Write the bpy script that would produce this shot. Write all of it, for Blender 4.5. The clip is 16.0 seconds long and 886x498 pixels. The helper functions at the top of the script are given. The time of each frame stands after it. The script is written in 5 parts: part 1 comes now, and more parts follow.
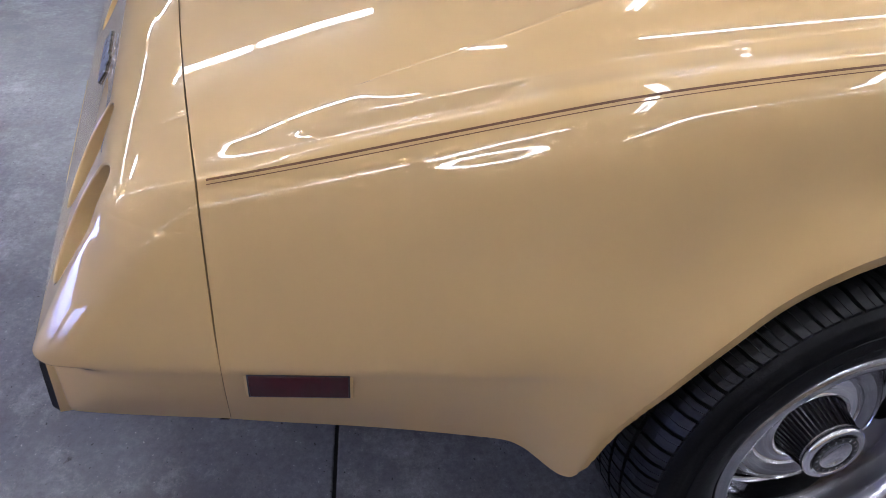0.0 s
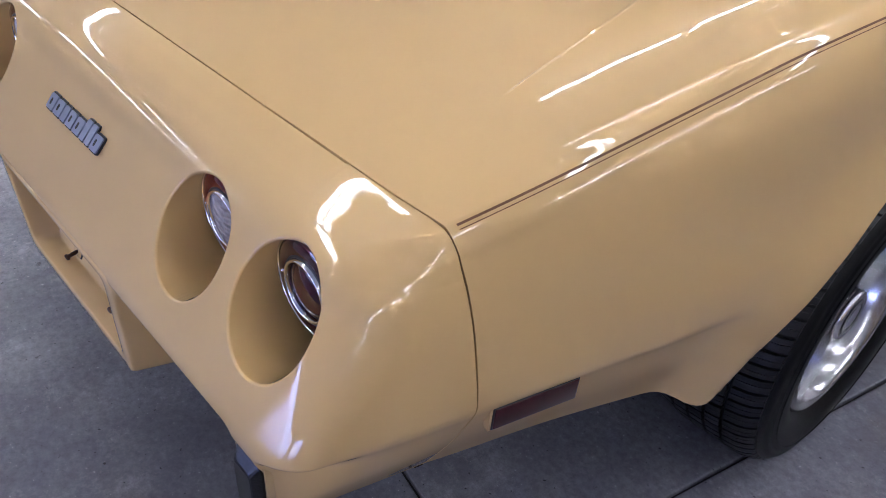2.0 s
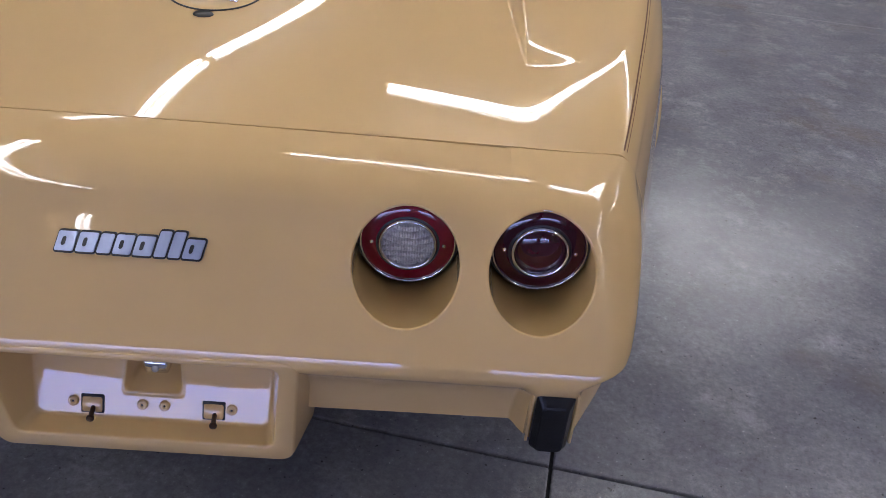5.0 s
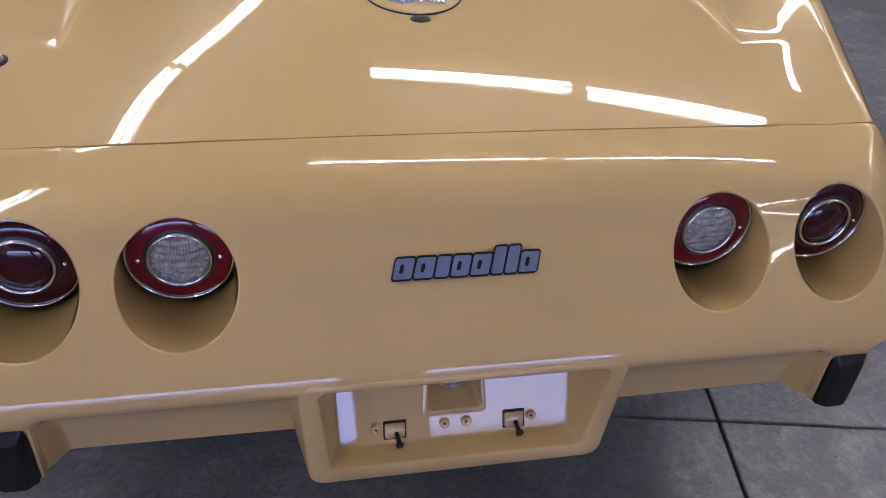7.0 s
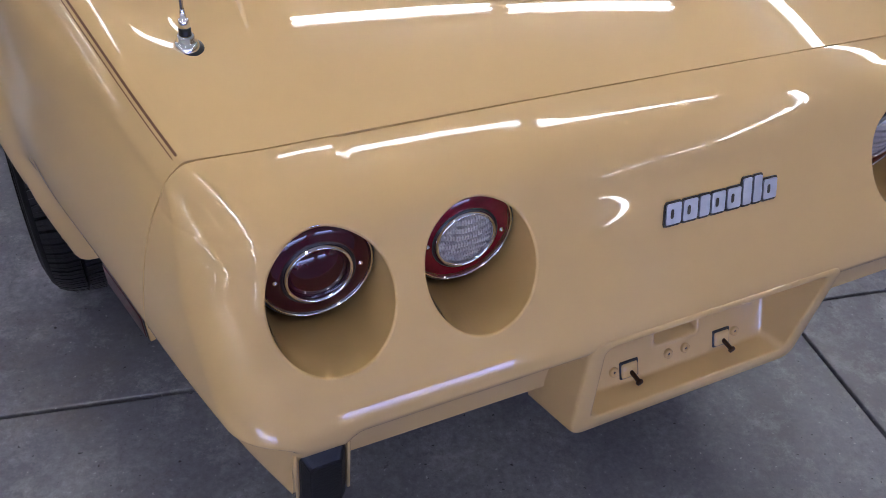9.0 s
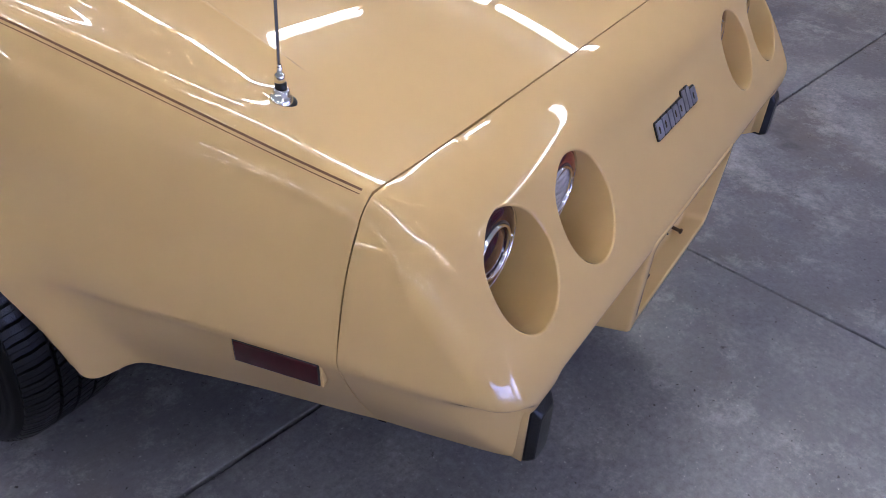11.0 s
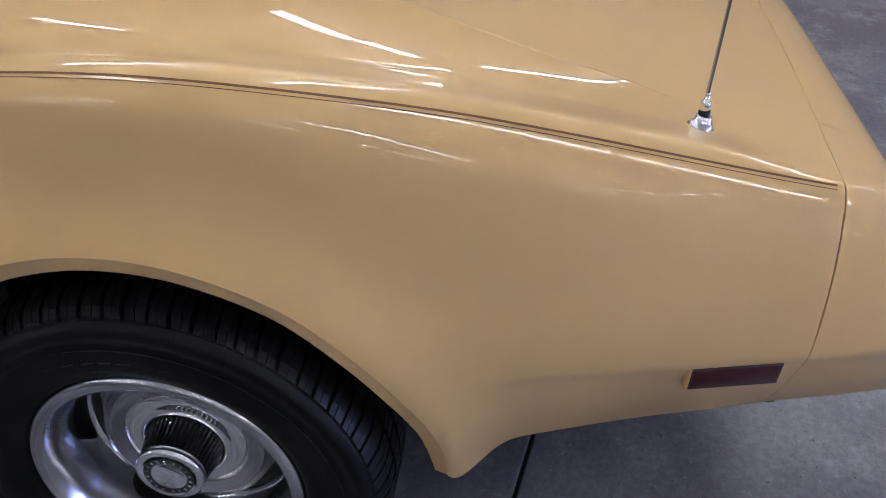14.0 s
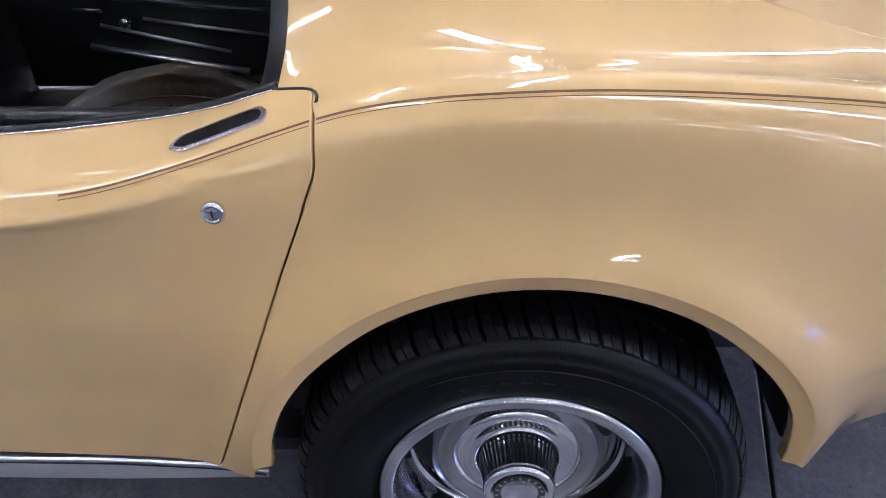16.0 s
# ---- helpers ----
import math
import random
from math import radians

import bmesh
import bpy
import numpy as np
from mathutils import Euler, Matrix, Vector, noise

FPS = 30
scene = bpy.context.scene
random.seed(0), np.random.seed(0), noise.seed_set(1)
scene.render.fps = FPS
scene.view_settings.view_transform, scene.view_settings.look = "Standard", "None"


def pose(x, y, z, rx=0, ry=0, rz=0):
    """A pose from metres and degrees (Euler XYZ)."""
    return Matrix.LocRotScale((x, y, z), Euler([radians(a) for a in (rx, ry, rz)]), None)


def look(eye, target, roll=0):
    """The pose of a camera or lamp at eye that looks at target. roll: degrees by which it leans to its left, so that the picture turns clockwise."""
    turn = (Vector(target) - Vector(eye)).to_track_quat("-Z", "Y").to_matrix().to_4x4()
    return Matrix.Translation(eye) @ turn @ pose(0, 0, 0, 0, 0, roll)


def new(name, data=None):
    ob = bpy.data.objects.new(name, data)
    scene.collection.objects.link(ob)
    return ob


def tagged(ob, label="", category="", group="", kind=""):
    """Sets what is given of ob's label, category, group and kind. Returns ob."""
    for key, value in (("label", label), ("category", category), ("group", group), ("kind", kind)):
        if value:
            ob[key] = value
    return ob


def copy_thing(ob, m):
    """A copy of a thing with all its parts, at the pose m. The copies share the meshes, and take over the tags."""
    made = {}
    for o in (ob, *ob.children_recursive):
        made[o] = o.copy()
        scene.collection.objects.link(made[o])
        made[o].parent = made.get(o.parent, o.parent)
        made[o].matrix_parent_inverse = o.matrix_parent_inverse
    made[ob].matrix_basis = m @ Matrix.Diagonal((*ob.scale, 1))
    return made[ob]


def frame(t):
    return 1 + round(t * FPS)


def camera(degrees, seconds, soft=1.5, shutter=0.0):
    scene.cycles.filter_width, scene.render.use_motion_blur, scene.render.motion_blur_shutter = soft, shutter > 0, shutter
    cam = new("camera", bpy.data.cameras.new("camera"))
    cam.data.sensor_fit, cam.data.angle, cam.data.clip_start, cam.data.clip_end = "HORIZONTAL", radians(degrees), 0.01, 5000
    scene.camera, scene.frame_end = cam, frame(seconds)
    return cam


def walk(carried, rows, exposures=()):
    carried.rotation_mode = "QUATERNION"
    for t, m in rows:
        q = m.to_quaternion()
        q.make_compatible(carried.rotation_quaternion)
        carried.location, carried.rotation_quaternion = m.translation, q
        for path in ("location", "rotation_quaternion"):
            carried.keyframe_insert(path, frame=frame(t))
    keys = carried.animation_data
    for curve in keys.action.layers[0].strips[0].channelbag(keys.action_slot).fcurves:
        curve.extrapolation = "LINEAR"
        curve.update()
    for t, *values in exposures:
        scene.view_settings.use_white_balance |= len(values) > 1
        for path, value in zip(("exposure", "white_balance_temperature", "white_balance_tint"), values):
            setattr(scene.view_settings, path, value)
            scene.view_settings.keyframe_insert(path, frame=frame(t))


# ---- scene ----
cam = camera(57.5, 16.0, soft=0.8)
PATH = [
    (0, (1.492, 0.303, 1.267), (-0.074, 0.782, 0.118), 3.4),
    (0.5, (1.392, 0.209, 1.274), (-0.135, 0.762, 0.107), 3.4),
    (1, (1.333, 0.084, 1.276), (-0.095, 0.832, 0.091), 4.6),
    (1.5, (1.287, -0.108, 1.292), (-0.016, 0.851, 0.116), 3.2),
    (2, (1.178, -0.223, 1.285), (0.007, 0.886, 0.102), 3.6),
    (2.5, (1.052, -0.346, 1.288), (0.105, 1.007, 0.16), 5.9),
    (3, (0.949, -0.553, 1.283), (0.24, 0.988, 0.225), 5.6),
    (5.5, (0.225, -0.782, 1.317), (0.408, 0.861, 0.191), 5.1),
    (6, (0.081, -0.721, 1.312), (0.347, 0.902, 0.174), 4.5),
    (6.5, (-0.034, -0.684, 1.316), (0.282, 0.917, 0.16), 4.7),
    (7, (-0.222, -0.71, 1.313), (0.157, 0.876, 0.155), 4.6),
    (7.5, (-0.413, -0.747, 1.321), (0.016, 0.823, 0.159), 3.9),
    (8, (-0.543, -0.664, 1.294), (-0.031, 0.872, 0.12), 4.6),
    (8.5, (-0.65, -0.569, 1.305), (-0.032, 0.864, 0.054), 5.3),
    (11, (-1.284, -0.211, 1.303), (0.101, 0.607, 0.114), 4.0),
    (11.5, (-1.425, -0.109, 1.317), (0.058, 0.543, 0.144), 2.2),
    (12, (-1.433, 0.034, 1.297), (0.093, 0.573, 0.122), 2.2),
    (12.5, (-1.409, 0.183, 1.304), (0.136, 0.649, 0.123), 1.4),
    (13, (-1.464, 0.325, 1.309), (0.11, 0.683, 0.129), 1.6),
    (13.5, (-1.575, 0.511, 1.328), (0.026, 0.732, 0.15), 0.9),
    (14, (-1.564, 0.659, 1.314), (0.045, 0.839, 0.14), 1.0),
    (14.5, (-1.507, 0.823, 1.316), (0.11, 1.004, 0.153), 0.1),
    (15, (-1.5, 0.945, 1.314), (0.102, 1.161, 0.137), -0.9),
    (15.5, (-1.575, 1.105, 1.325), (0.042, 1.218, 0.153), -0.7),
    (16, (-1.603, 1.212, 1.321), (0.018, 1.29, 0.152), -1.5),
]
walk(cam, [(t, look(eye, target, roll)) for t, eye, target, roll in PATH],
     [(0.0, 0.47, 5850, 10), (2.5, 0.41, 5900, 10), (3.0, 0.12, 6000, 10), (5.5, 0.01, 6250, 10), (6.5, -0.04, 6300, 10), (8.5, 0.08, 6100, 10),
      (11.0, 0.42, 6000, 10), (12.5, 0.19, 6050, 10), (14.0, 0.35, 6000, 10), (15.0, 0.37, 6000, 10), (16.0, 0.88, 5600, 10)])

# ---- light: ceiling tubes, daylight behind the car ----
AX = 0.192  # the room's grid is turned a little against the car
CEIL = 3.22
CX = 0.008  # the car's middle

world = bpy.data.worlds.new("room_air")
scene.world = world
world.use_nodes = True
world.node_tree.nodes["Background"].inputs[0].default_value = (0.75, 0.8, 1.0, 1)
world.node_tree.nodes["Background"].inputs[1].default_value = 0.02


# ---- materials ----
def material(name, colour, rough=0.5, metal=0.0, coat=0.0, spec=0.5, vary=0.0, scale=8.0, bump=0.0, bump_scale=60.0,
             emit=0.0, trans=0.0, coat_rough=0.03, second=None, ior=1.5, rough_vary=0.0):
    m = bpy.data.materials.new(name)
    m.use_nodes = True
    nt = m.node_tree
    p = nt.nodes["Principled BSDF"]
    p.inputs["Base Color"].default_value = (*colour, 1)
    p.inputs["Roughness"].default_value = rough
    p.inputs["Metallic"].default_value = metal
    p.inputs["Coat Weight"].default_value = coat
    p.inputs["Coat Roughness"].default_value = coat_rough
    p.inputs["Specular IOR Level"].default_value = spec
    p.inputs["Transmission Weight"].default_value = trans
    p.inputs["IOR"].default_value = ior
    if emit:
        p.inputs["Emission Color"].default_value = (*colour, 1)
        p.inputs["Emission Strength"].default_value = emit
    if vary or bump or rough_vary:
        tc = nt.nodes.new("ShaderNodeTexCoord")
    if vary or rough_vary:
        n1 = nt.nodes.new("ShaderNodeTexNoise")
        n1.inputs["Scale"].default_value = scale
        n1.inputs["Detail"].default_value = 6
        n1.inputs["Roughness"].default_value = 0.62
        nt.links.new(tc.outputs["Object"], n1.inputs["Vector"])
    if vary:
        mix = nt.nodes.new("ShaderNodeMix")
        mix.data_type = "RGBA"
        other = second or tuple(c * (1 - vary) for c in colour)
        mix.inputs[6].default_value = (*colour, 1)
        mix.inputs[7].default_value = (*other, 1)
        ramp = nt.nodes.new("ShaderNodeValToRGB")
        ramp.color_ramp.elements[0].position = 0.35
        ramp.color_ramp.elements[1].position = 0.68
        nt.links.new(n1.outputs["Fac"], ramp.inputs["Fac"])
        nt.links.new(ramp.outputs["Color"], mix.inputs[0])
        nt.links.new(mix.outputs[2], p.inputs["Base Color"])
    if rough_vary:
        mr = nt.nodes.new("ShaderNodeMapRange")
        mr.inputs["To Min"].default_value = rough - rough_vary
        mr.inputs["To Max"].default_value = rough + rough_vary
        nt.links.new(n1.outputs["Fac"], mr.inputs["Value"])
        nt.links.new(mr.outputs[0], p.inputs["Roughness"])
    if bump:
        n2 = nt.nodes.new("ShaderNodeTexNoise")
        n2.inputs["Scale"].default_value = bump_scale
        n2.inputs["Detail"].default_value = 5
        nt.links.new(tc.outputs["Object"], n2.inputs["Vector"])
        b = nt.nodes.new("ShaderNodeBump")
        b.inputs["Strength"].default_value = bump
        b.inputs["Distance"].default_value = 0.004
        nt.links.new(n2.outputs["Fac"], b.inputs["Height"])
        nt.links.new(b.outputs["Normal"], p.inputs["Normal"])
    return m


PAINT = material("yellow_paint", (0.592, 0.397, 0.170), rough=0.5, coat=1.0, spec=0.15, vary=0.05, scale=2.5, coat_rough=0.014)
CHROME = material("chrome", (0.78, 0.78, 0.80), rough=0.06, metal=1.0, vary=0.1, scale=30)
RUBBER = material("black_rubber", (0.007, 0.007, 0.008), rough=0.36, spec=0.35, vary=0.3, scale=40, bump=0.12, bump_scale=300)
TYRE = material("tyre_rubber", (0.0035, 0.0035, 0.0042), rough=0.50, spec=0.18, vary=0.35, scale=25, bump=0.15, bump_scale=220)
TREAD = material("tread_rubber", (0.0055, 0.0055, 0.0068), rough=0.42, spec=0.36, vary=0.4, scale=60, bump=0.2, bump_scale=300)
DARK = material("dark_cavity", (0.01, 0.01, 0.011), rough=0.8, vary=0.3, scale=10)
STRIPE = material("pinstripe_brown", (0.17, 0.085, 0.042), rough=0.55, spec=0.15, vary=0.15, scale=60)
RED_LENS = material("red_lens", (0.16, 0.004, 0.014), rough=0.09, coat=0.5, spec=0.4, vary=0.3, scale=40)
DARK_LENS = material("dark_red_lens", (0.042, 0.0022, 0.010), rough=0.07, coat=0.4, spec=0.4, vary=0.3, scale=40)
CLEAR_LENS = material("clear_lens", (0.40, 0.37, 0.37), rough=0.12, coat=0.6, vary=0.3, scale=80)
MARKER = material("marker_lens", (0.040, 0.002, 0.005), rough=0.28, coat=0.25, spec=0.3, vary=0.4, scale=60)
STEEL = material("wheel_steel", (0.46, 0.46, 0.48), rough=0.075, metal=1.0, vary=0.15, scale=30)
RING = material("brushed_ring", (0.50, 0.50, 0.53), rough=0.20, metal=1.0, vary=0.12, scale=40)
BLACK = material("black_enamel", (0.01, 0.01, 0.012), rough=0.3, vary=0.2, scale=50)
EMBLEM_BLUE = material("emblem_silver", (0.40, 0.44, 0.60), rough=0.30, metal=0.9, vary=0.1, scale=50)
LEATHER = material("brown_leather", (0.026, 0.013, 0.007), rough=0.30, spec=0.45, vary=0.6, scale=14, bump=0.9, bump_scale=26)
VINYL = material("black_vinyl", (0.007, 0.007, 0.008), rough=0.32, spec=0.5, vary=0.3, scale=30, bump=0.3, bump_scale=200)
SILL = material("sill_aluminium", (0.72, 0.72, 0.74), rough=0.28, metal=1.0, vary=0.1, scale=30)
WALL = material("wall_paint", (0.85, 0.82, 0.80), rough=0.8, vary=0.12, scale=1.5, bump=0.1)
MORTAR = material("pale_mortar", (0.80, 0.72, 0.60), rough=0.9, vary=0.15, scale=3, bump=0.3)
STONE = material("tan_stone", (0.34, 0.24, 0.15), rough=0.85, vary=0.35, scale=2.2, bump=0.6, bump_scale=14)
CEILING = material("ceiling_board", (0.72, 0.70, 0.68), rough=0.85, vary=0.15, scale=1.2, bump=0.1)
TUBE = material("tube_glow", (1.0, 0.97, 0.97), rough=0.4, emit=30.0)
FIXTURE = material("fixture_enamel", (0.75, 0.75, 0.74), rough=0.4, vary=0.05)
# paddle chrome, coloured dark blue for what it reflects
PADDLE = material("dark_reflection_chrome", (0.22, 0.25, 0.34), rough=0.16, metal=1.0, vary=0.6, scale=30)
WORN_CHROME = material("worn_chrome", (0.80, 0.80, 0.86), rough=0.24, metal=1.0, vary=0.15, scale=40)
RUST = material("rusty_screw", (0.07, 0.035, 0.02), rough=0.6, metal=0.6, vary=0.5, scale=200)
GLASS = material("window_glass", (0.80, 0.86, 0.84), rough=0.0, trans=1.0, ior=1.45)


# ---- mesh helpers ----
def smooth(a, b, x):
    t = np.clip((np.asarray(x, float) - a) / (b - a), 0, 1)
    return t * t * (3 - 2 * t)


def curve(*pairs):
    """A smooth curve through (x, y) pairs."""
    xs = np.array([p[0] for p in pairs], float)
    ys = np.array([p[1] for p in pairs], float)
    h = np.diff(xs)
    d = np.diff(ys) / h
    m = np.empty(len(xs))
    m[0], m[-1] = d[0], d[-1]
    for i in range(1, len(xs) - 1):
        m[i] = 0.0 if d[i - 1] * d[i] <= 0 else 3 * (h[i - 1] + h[i]) / ((2 * h[i] + h[i - 1]) / d[i - 1] + (h[i] + 2 * h[i - 1]) / d[i])

    def value(x):
        x = np.clip(np.asarray(x, float), xs[0], xs[-1])
        k = np.clip(np.searchsorted(xs, x) - 1, 0, len(h) - 1)
        t = (x - xs[k]) / h[k]
        return ((1 + 2 * t) * (1 - t) ** 2 * ys[k] + t * (1 - t) ** 2 * h[k] * m[k]
                + t * t * (3 - 2 * t) * ys[k + 1] + t * t * (t - 1) * h[k] * m[k + 1])
    return value


def eased(fn, lo=0.2, hi=4.5, sigma=0.045):
    """The same curve with its small kinks ironed out."""
    xs = np.linspace(lo, hi, 1721)
    ys = fn(xs)
    step = xs[1] - xs[0]
    k = np.exp(-0.5 * (np.arange(-80, 81) * step / sigma) ** 2)
    slope0, slope1 = (ys[20] - ys[0]) / 20, (ys[-1] - ys[-21]) / 20
    ext = np.concatenate([ys[0] + slope0 * np.arange(-80, 0), ys, ys[-1] + slope1 * np.arange(1, 81)])
    sm = np.convolve(ext, k / k.sum(), "valid")
    return lambda x: np.interp(x, xs, sm)


def part(name, bm, mat, parent=None, label="", flat=False):
    me = bpy.data.meshes.new(name)
    bm.to_mesh(me)
    bm.free()
    if not flat:
        me.shade_smooth()
    me.materials.append(mat)
    ob = new(name, me)
    ob.parent = parent
    return tagged(ob, label) if label else ob


def sheet(name, verts, normals, faces, mat, parent=None, label=""):
    me = bpy.data.meshes.new(name)
    me.from_pydata([tuple(v) for v in verts], [], faces)
    me.shade_smooth()
    nn = np.asarray(normals, float)
    nn /= np.maximum(np.linalg.norm(nn, axis=1, keepdims=True), 1e-9)
    me.normals_split_custom_set_from_vertices([tuple(n) for n in nn])
    me.materials.append(mat)
    ob = new(name, me)
    ob.parent = parent
    return tagged(ob, label) if label else ob


def grid_faces(a, b):
    return [(i * b + j, (i + 1) * b + j, (i + 1) * b + j + 1, i * b + j + 1) for i in range(a - 1) for j in range(b - 1)]


def grid_normals(g):
    du = np.gradient(g, axis=0)
    dv = np.gradient(g, axis=1)
    n = np.cross(du, dv)
    return n / np.maximum(np.linalg.norm(n, axis=2, keepdims=True), 1e-12)


def clip(verts, normals, faces, field):
    """Keeps where field(points) > 0. Returns verts, normals, faces and the cut vertices' numbers."""
    g = field(verts)
    g = np.where(np.abs(g) < 1e-7, 1e-7, g)
    vv, nn = [*verts], [*normals]
    made, out = {}, []

    def cut(i, j):
        key = (min(i, j), max(i, j))
        if key not in made:
            lo, hi = (i, j) if g[i] > 0 else (j, i)
            a, b = verts[lo], verts[hi]
            t0, t1 = 0.0, 1.0
            for _ in range(12):
                t = (t0 + t1) / 2
                if field((a + (b - a) * t)[None])[0] > 0:
                    t0 = t
                else:
                    t1 = t
            made[key] = len(vv)
            vv.append(a + (b - a) * t0)
            nn.append(normals[lo] * (1 - t0) + normals[hi] * t0)
        return made[key]
    for f in faces:
        s = [g[i] > 0 for i in f]
        if all(s):
            out.append(f)
        elif any(s):
            poly = []
            for k in range(len(f)):
                i, j = f[k], f[(k + 1) % len(f)]
                if g[i] > 0:
                    poly.append(i)
                if (g[i] > 0) != (g[j] > 0):
                    poly.append(cut(i, j))
            if len(poly) > 2:
                out.append(tuple(poly))
    return np.array(vv), np.array(nn), out, set(made.values())


def compact(verts, normals, faces):
    used = sorted({i for f in faces for i in f})
    where = {i: k for k, i in enumerate(used)}
    return verts[used], normals[used], [tuple(where[i] for i in f) for f in faces]


def hem(verts, normals, faces, rim, field, r=0.003, depth=0.02, way=None, plane=None):
    """Rolls the rim of a cut over with radius r and runs it on by depth, inwards or along way, or on to a plane y."""
    count = {}
    for f in faces:
        for k in range(len(f)):
            i, j = f[k], f[(k + 1) % len(f)]
            if i in rim and j in rim:
                count.setdefault((min(i, j), max(i, j)), []).append((i, j))
    edges = [e[0] for e in count.values() if len(e) == 1]
    ids = sorted({i for e in edges for i in e})
    if not ids:
        return verts, normals, faces
    at = {i: k for k, i in enumerate(ids)}
    P, N = verts[ids], normals[ids]
    e = 1e-4
    grad = np.stack([field(P + d) - field(P - d) for d in np.eye(3) * e], 1)
    T = -grad
    T -= N * (T * N).sum(1, keepdims=True)
    T /= np.maximum(np.linalg.norm(T, axis=1, keepdims=True), 1e-9)
    rows, norms = [], []
    for a in (0, 0.5, 1.05, math.pi / 2):
        rows.append(P + T * r * math.sin(a) - N * r * (1 - math.cos(a)))
        norms.append(N * math.cos(a) + T * math.sin(a))
    end = rows[-1].copy()
    if plane is not None:
        end[:, 1] = plane
    elif way is not None:
        end += np.array(way) * depth
    else:
        end -= N * depth
    rows.append(end)
    norms.append(T.copy())
    base, n = len(verts), len(ids)
    verts = np.concatenate([verts, *rows])
    normals = np.concatenate([normals, *norms])
    faces = list(faces)
    for i, j in edges:
        for k in range(len(rows) - 1):
            a, b = base + k * n + at[i], base + k * n + at[j]
            faces.append((b, a, a + n, b + n))
    return verts, normals, faces


def arch_lip(verts, normals, faces, rim, cy, cz, r0, r1):
    """A flat lip round a wheel opening, from radius r0 in to r1, with rounded edges and a return inwards."""
    count = {}
    for f in faces:
        for k in range(len(f)):
            i, j = f[k], f[(k + 1) % len(f)]
            if i in rim and j in rim:
                count.setdefault((min(i, j), max(i, j)), []).append((i, j))
    edges = [e[0] for e in count.values() if len(e) == 1]
    ids = sorted({i for e in edges for i in e})
    at = {i: k for k, i in enumerate(ids)}
    P, N = verts[ids], normals[ids]
    D = np.stack([0 * P[:, 0], cy - P[:, 1], np.minimum(cz - P[:, 2], 0)], 1)
    D /= np.maximum(np.linalg.norm(D, axis=1, keepdims=True), 1e-9)
    X = np.array([[1.0, 0, 0]])
    # x is evened out along the rim, so that the lip runs true
    order = np.argsort(np.arctan2(P[:, 2] - cz, P[:, 1] - cy))
    xs = P[order, 0].copy()
    for _ in range(3):
        xs[1:-1] = 0.25 * xs[:-2] + 0.5 * xs[1:-1] + 0.25 * xs[2:]
    x = np.empty(len(P))
    x[order] = xs
    Q = P.copy()
    Q[:, 0] = x
    w = ((r0 - r1) * (0.85 + 0.15 * smooth(0.337, 0.42, P[:, 2])))[:, None]
    rows = [P, Q + D * 0.0012 - X * 0.0004, Q + D * 0.0026 - X * 0.0016, Q + D * 0.0040 - X * 0.0030, Q + D * (w - 0.003) - X * 0.0090, Q + D * (w - 0.0006) - X * 0.0108, Q + D * w - X * 0.0130, Q + D * w - X * 0.030]
    flat = X * 0.94 + D * 0.34
    norms = [N, N, 0.55 * N + 0.45 * flat, flat + 0 * D, flat + 0 * D, 0.6 * X + 0.8 * D, D, D]
    norms = [k / np.linalg.norm(k, axis=1, keepdims=True) for k in norms]
    base, n = len(verts), len(ids)
    verts = np.concatenate([verts, *rows])
    normals = np.concatenate([normals, *norms])
    faces = list(faces)
    for i, j in edges:
        for k in range(len(rows) - 1):
            a, b = base + k * n + at[i], base + k * n + at[j]
            faces.append((b, a, a + n, b + n))
    return verts, normals, faces


def box(bm, lo, hi, bevel=0.0, seg=2):
    m = Matrix.Translation((Vector(lo) + Vector(hi)) / 2) @ Matrix.Diagonal((*(Vector(hi) - Vector(lo)), 1))
    geo = bmesh.ops.create_cube(bm, size=1, matrix=m)
    if bevel:
        es = list({e for v in geo["verts"] for e in v.link_edges})
        bmesh.ops.bevel(bm, geom=es, offset=bevel, segments=seg, affect="EDGES", profile=0.5)
    return bm


def lathe(bm, profile, axis_m, seg=64):
    """Turns (radius, along) pairs about the local z axis of axis_m."""
    rings = []
    for r, a in profile:
        rings.append([bm.verts.new(axis_m @ Vector((r * math.cos(t), r * math.sin(t), a)))
                      for t in (2 * math.pi * k / seg for k in range(seg))])
    for p, q in zip(rings, rings[1:]):
        for k in range(seg):
            bm.faces.new((p[k], p[(k + 1) % seg], q[(k + 1) % seg], q[k]))
    return rings


# ---- room ----
def room_box(name, lo, hi, mat, label, category):
    bm = bmesh.new()
    box(bm, lo, hi)
    ob = part(name, bm, mat, None, "", True)
    ob.matrix_basis = Matrix.Translation((0.7, 0.381, 0)) @ pose(0, 0, 0, 0, 0, -math.degrees(math.atan(AX)))
    return tagged(ob, label, category, kind="structure")


FLOOR = bpy.data.materials.new("concrete")
FLOOR.use_nodes = True


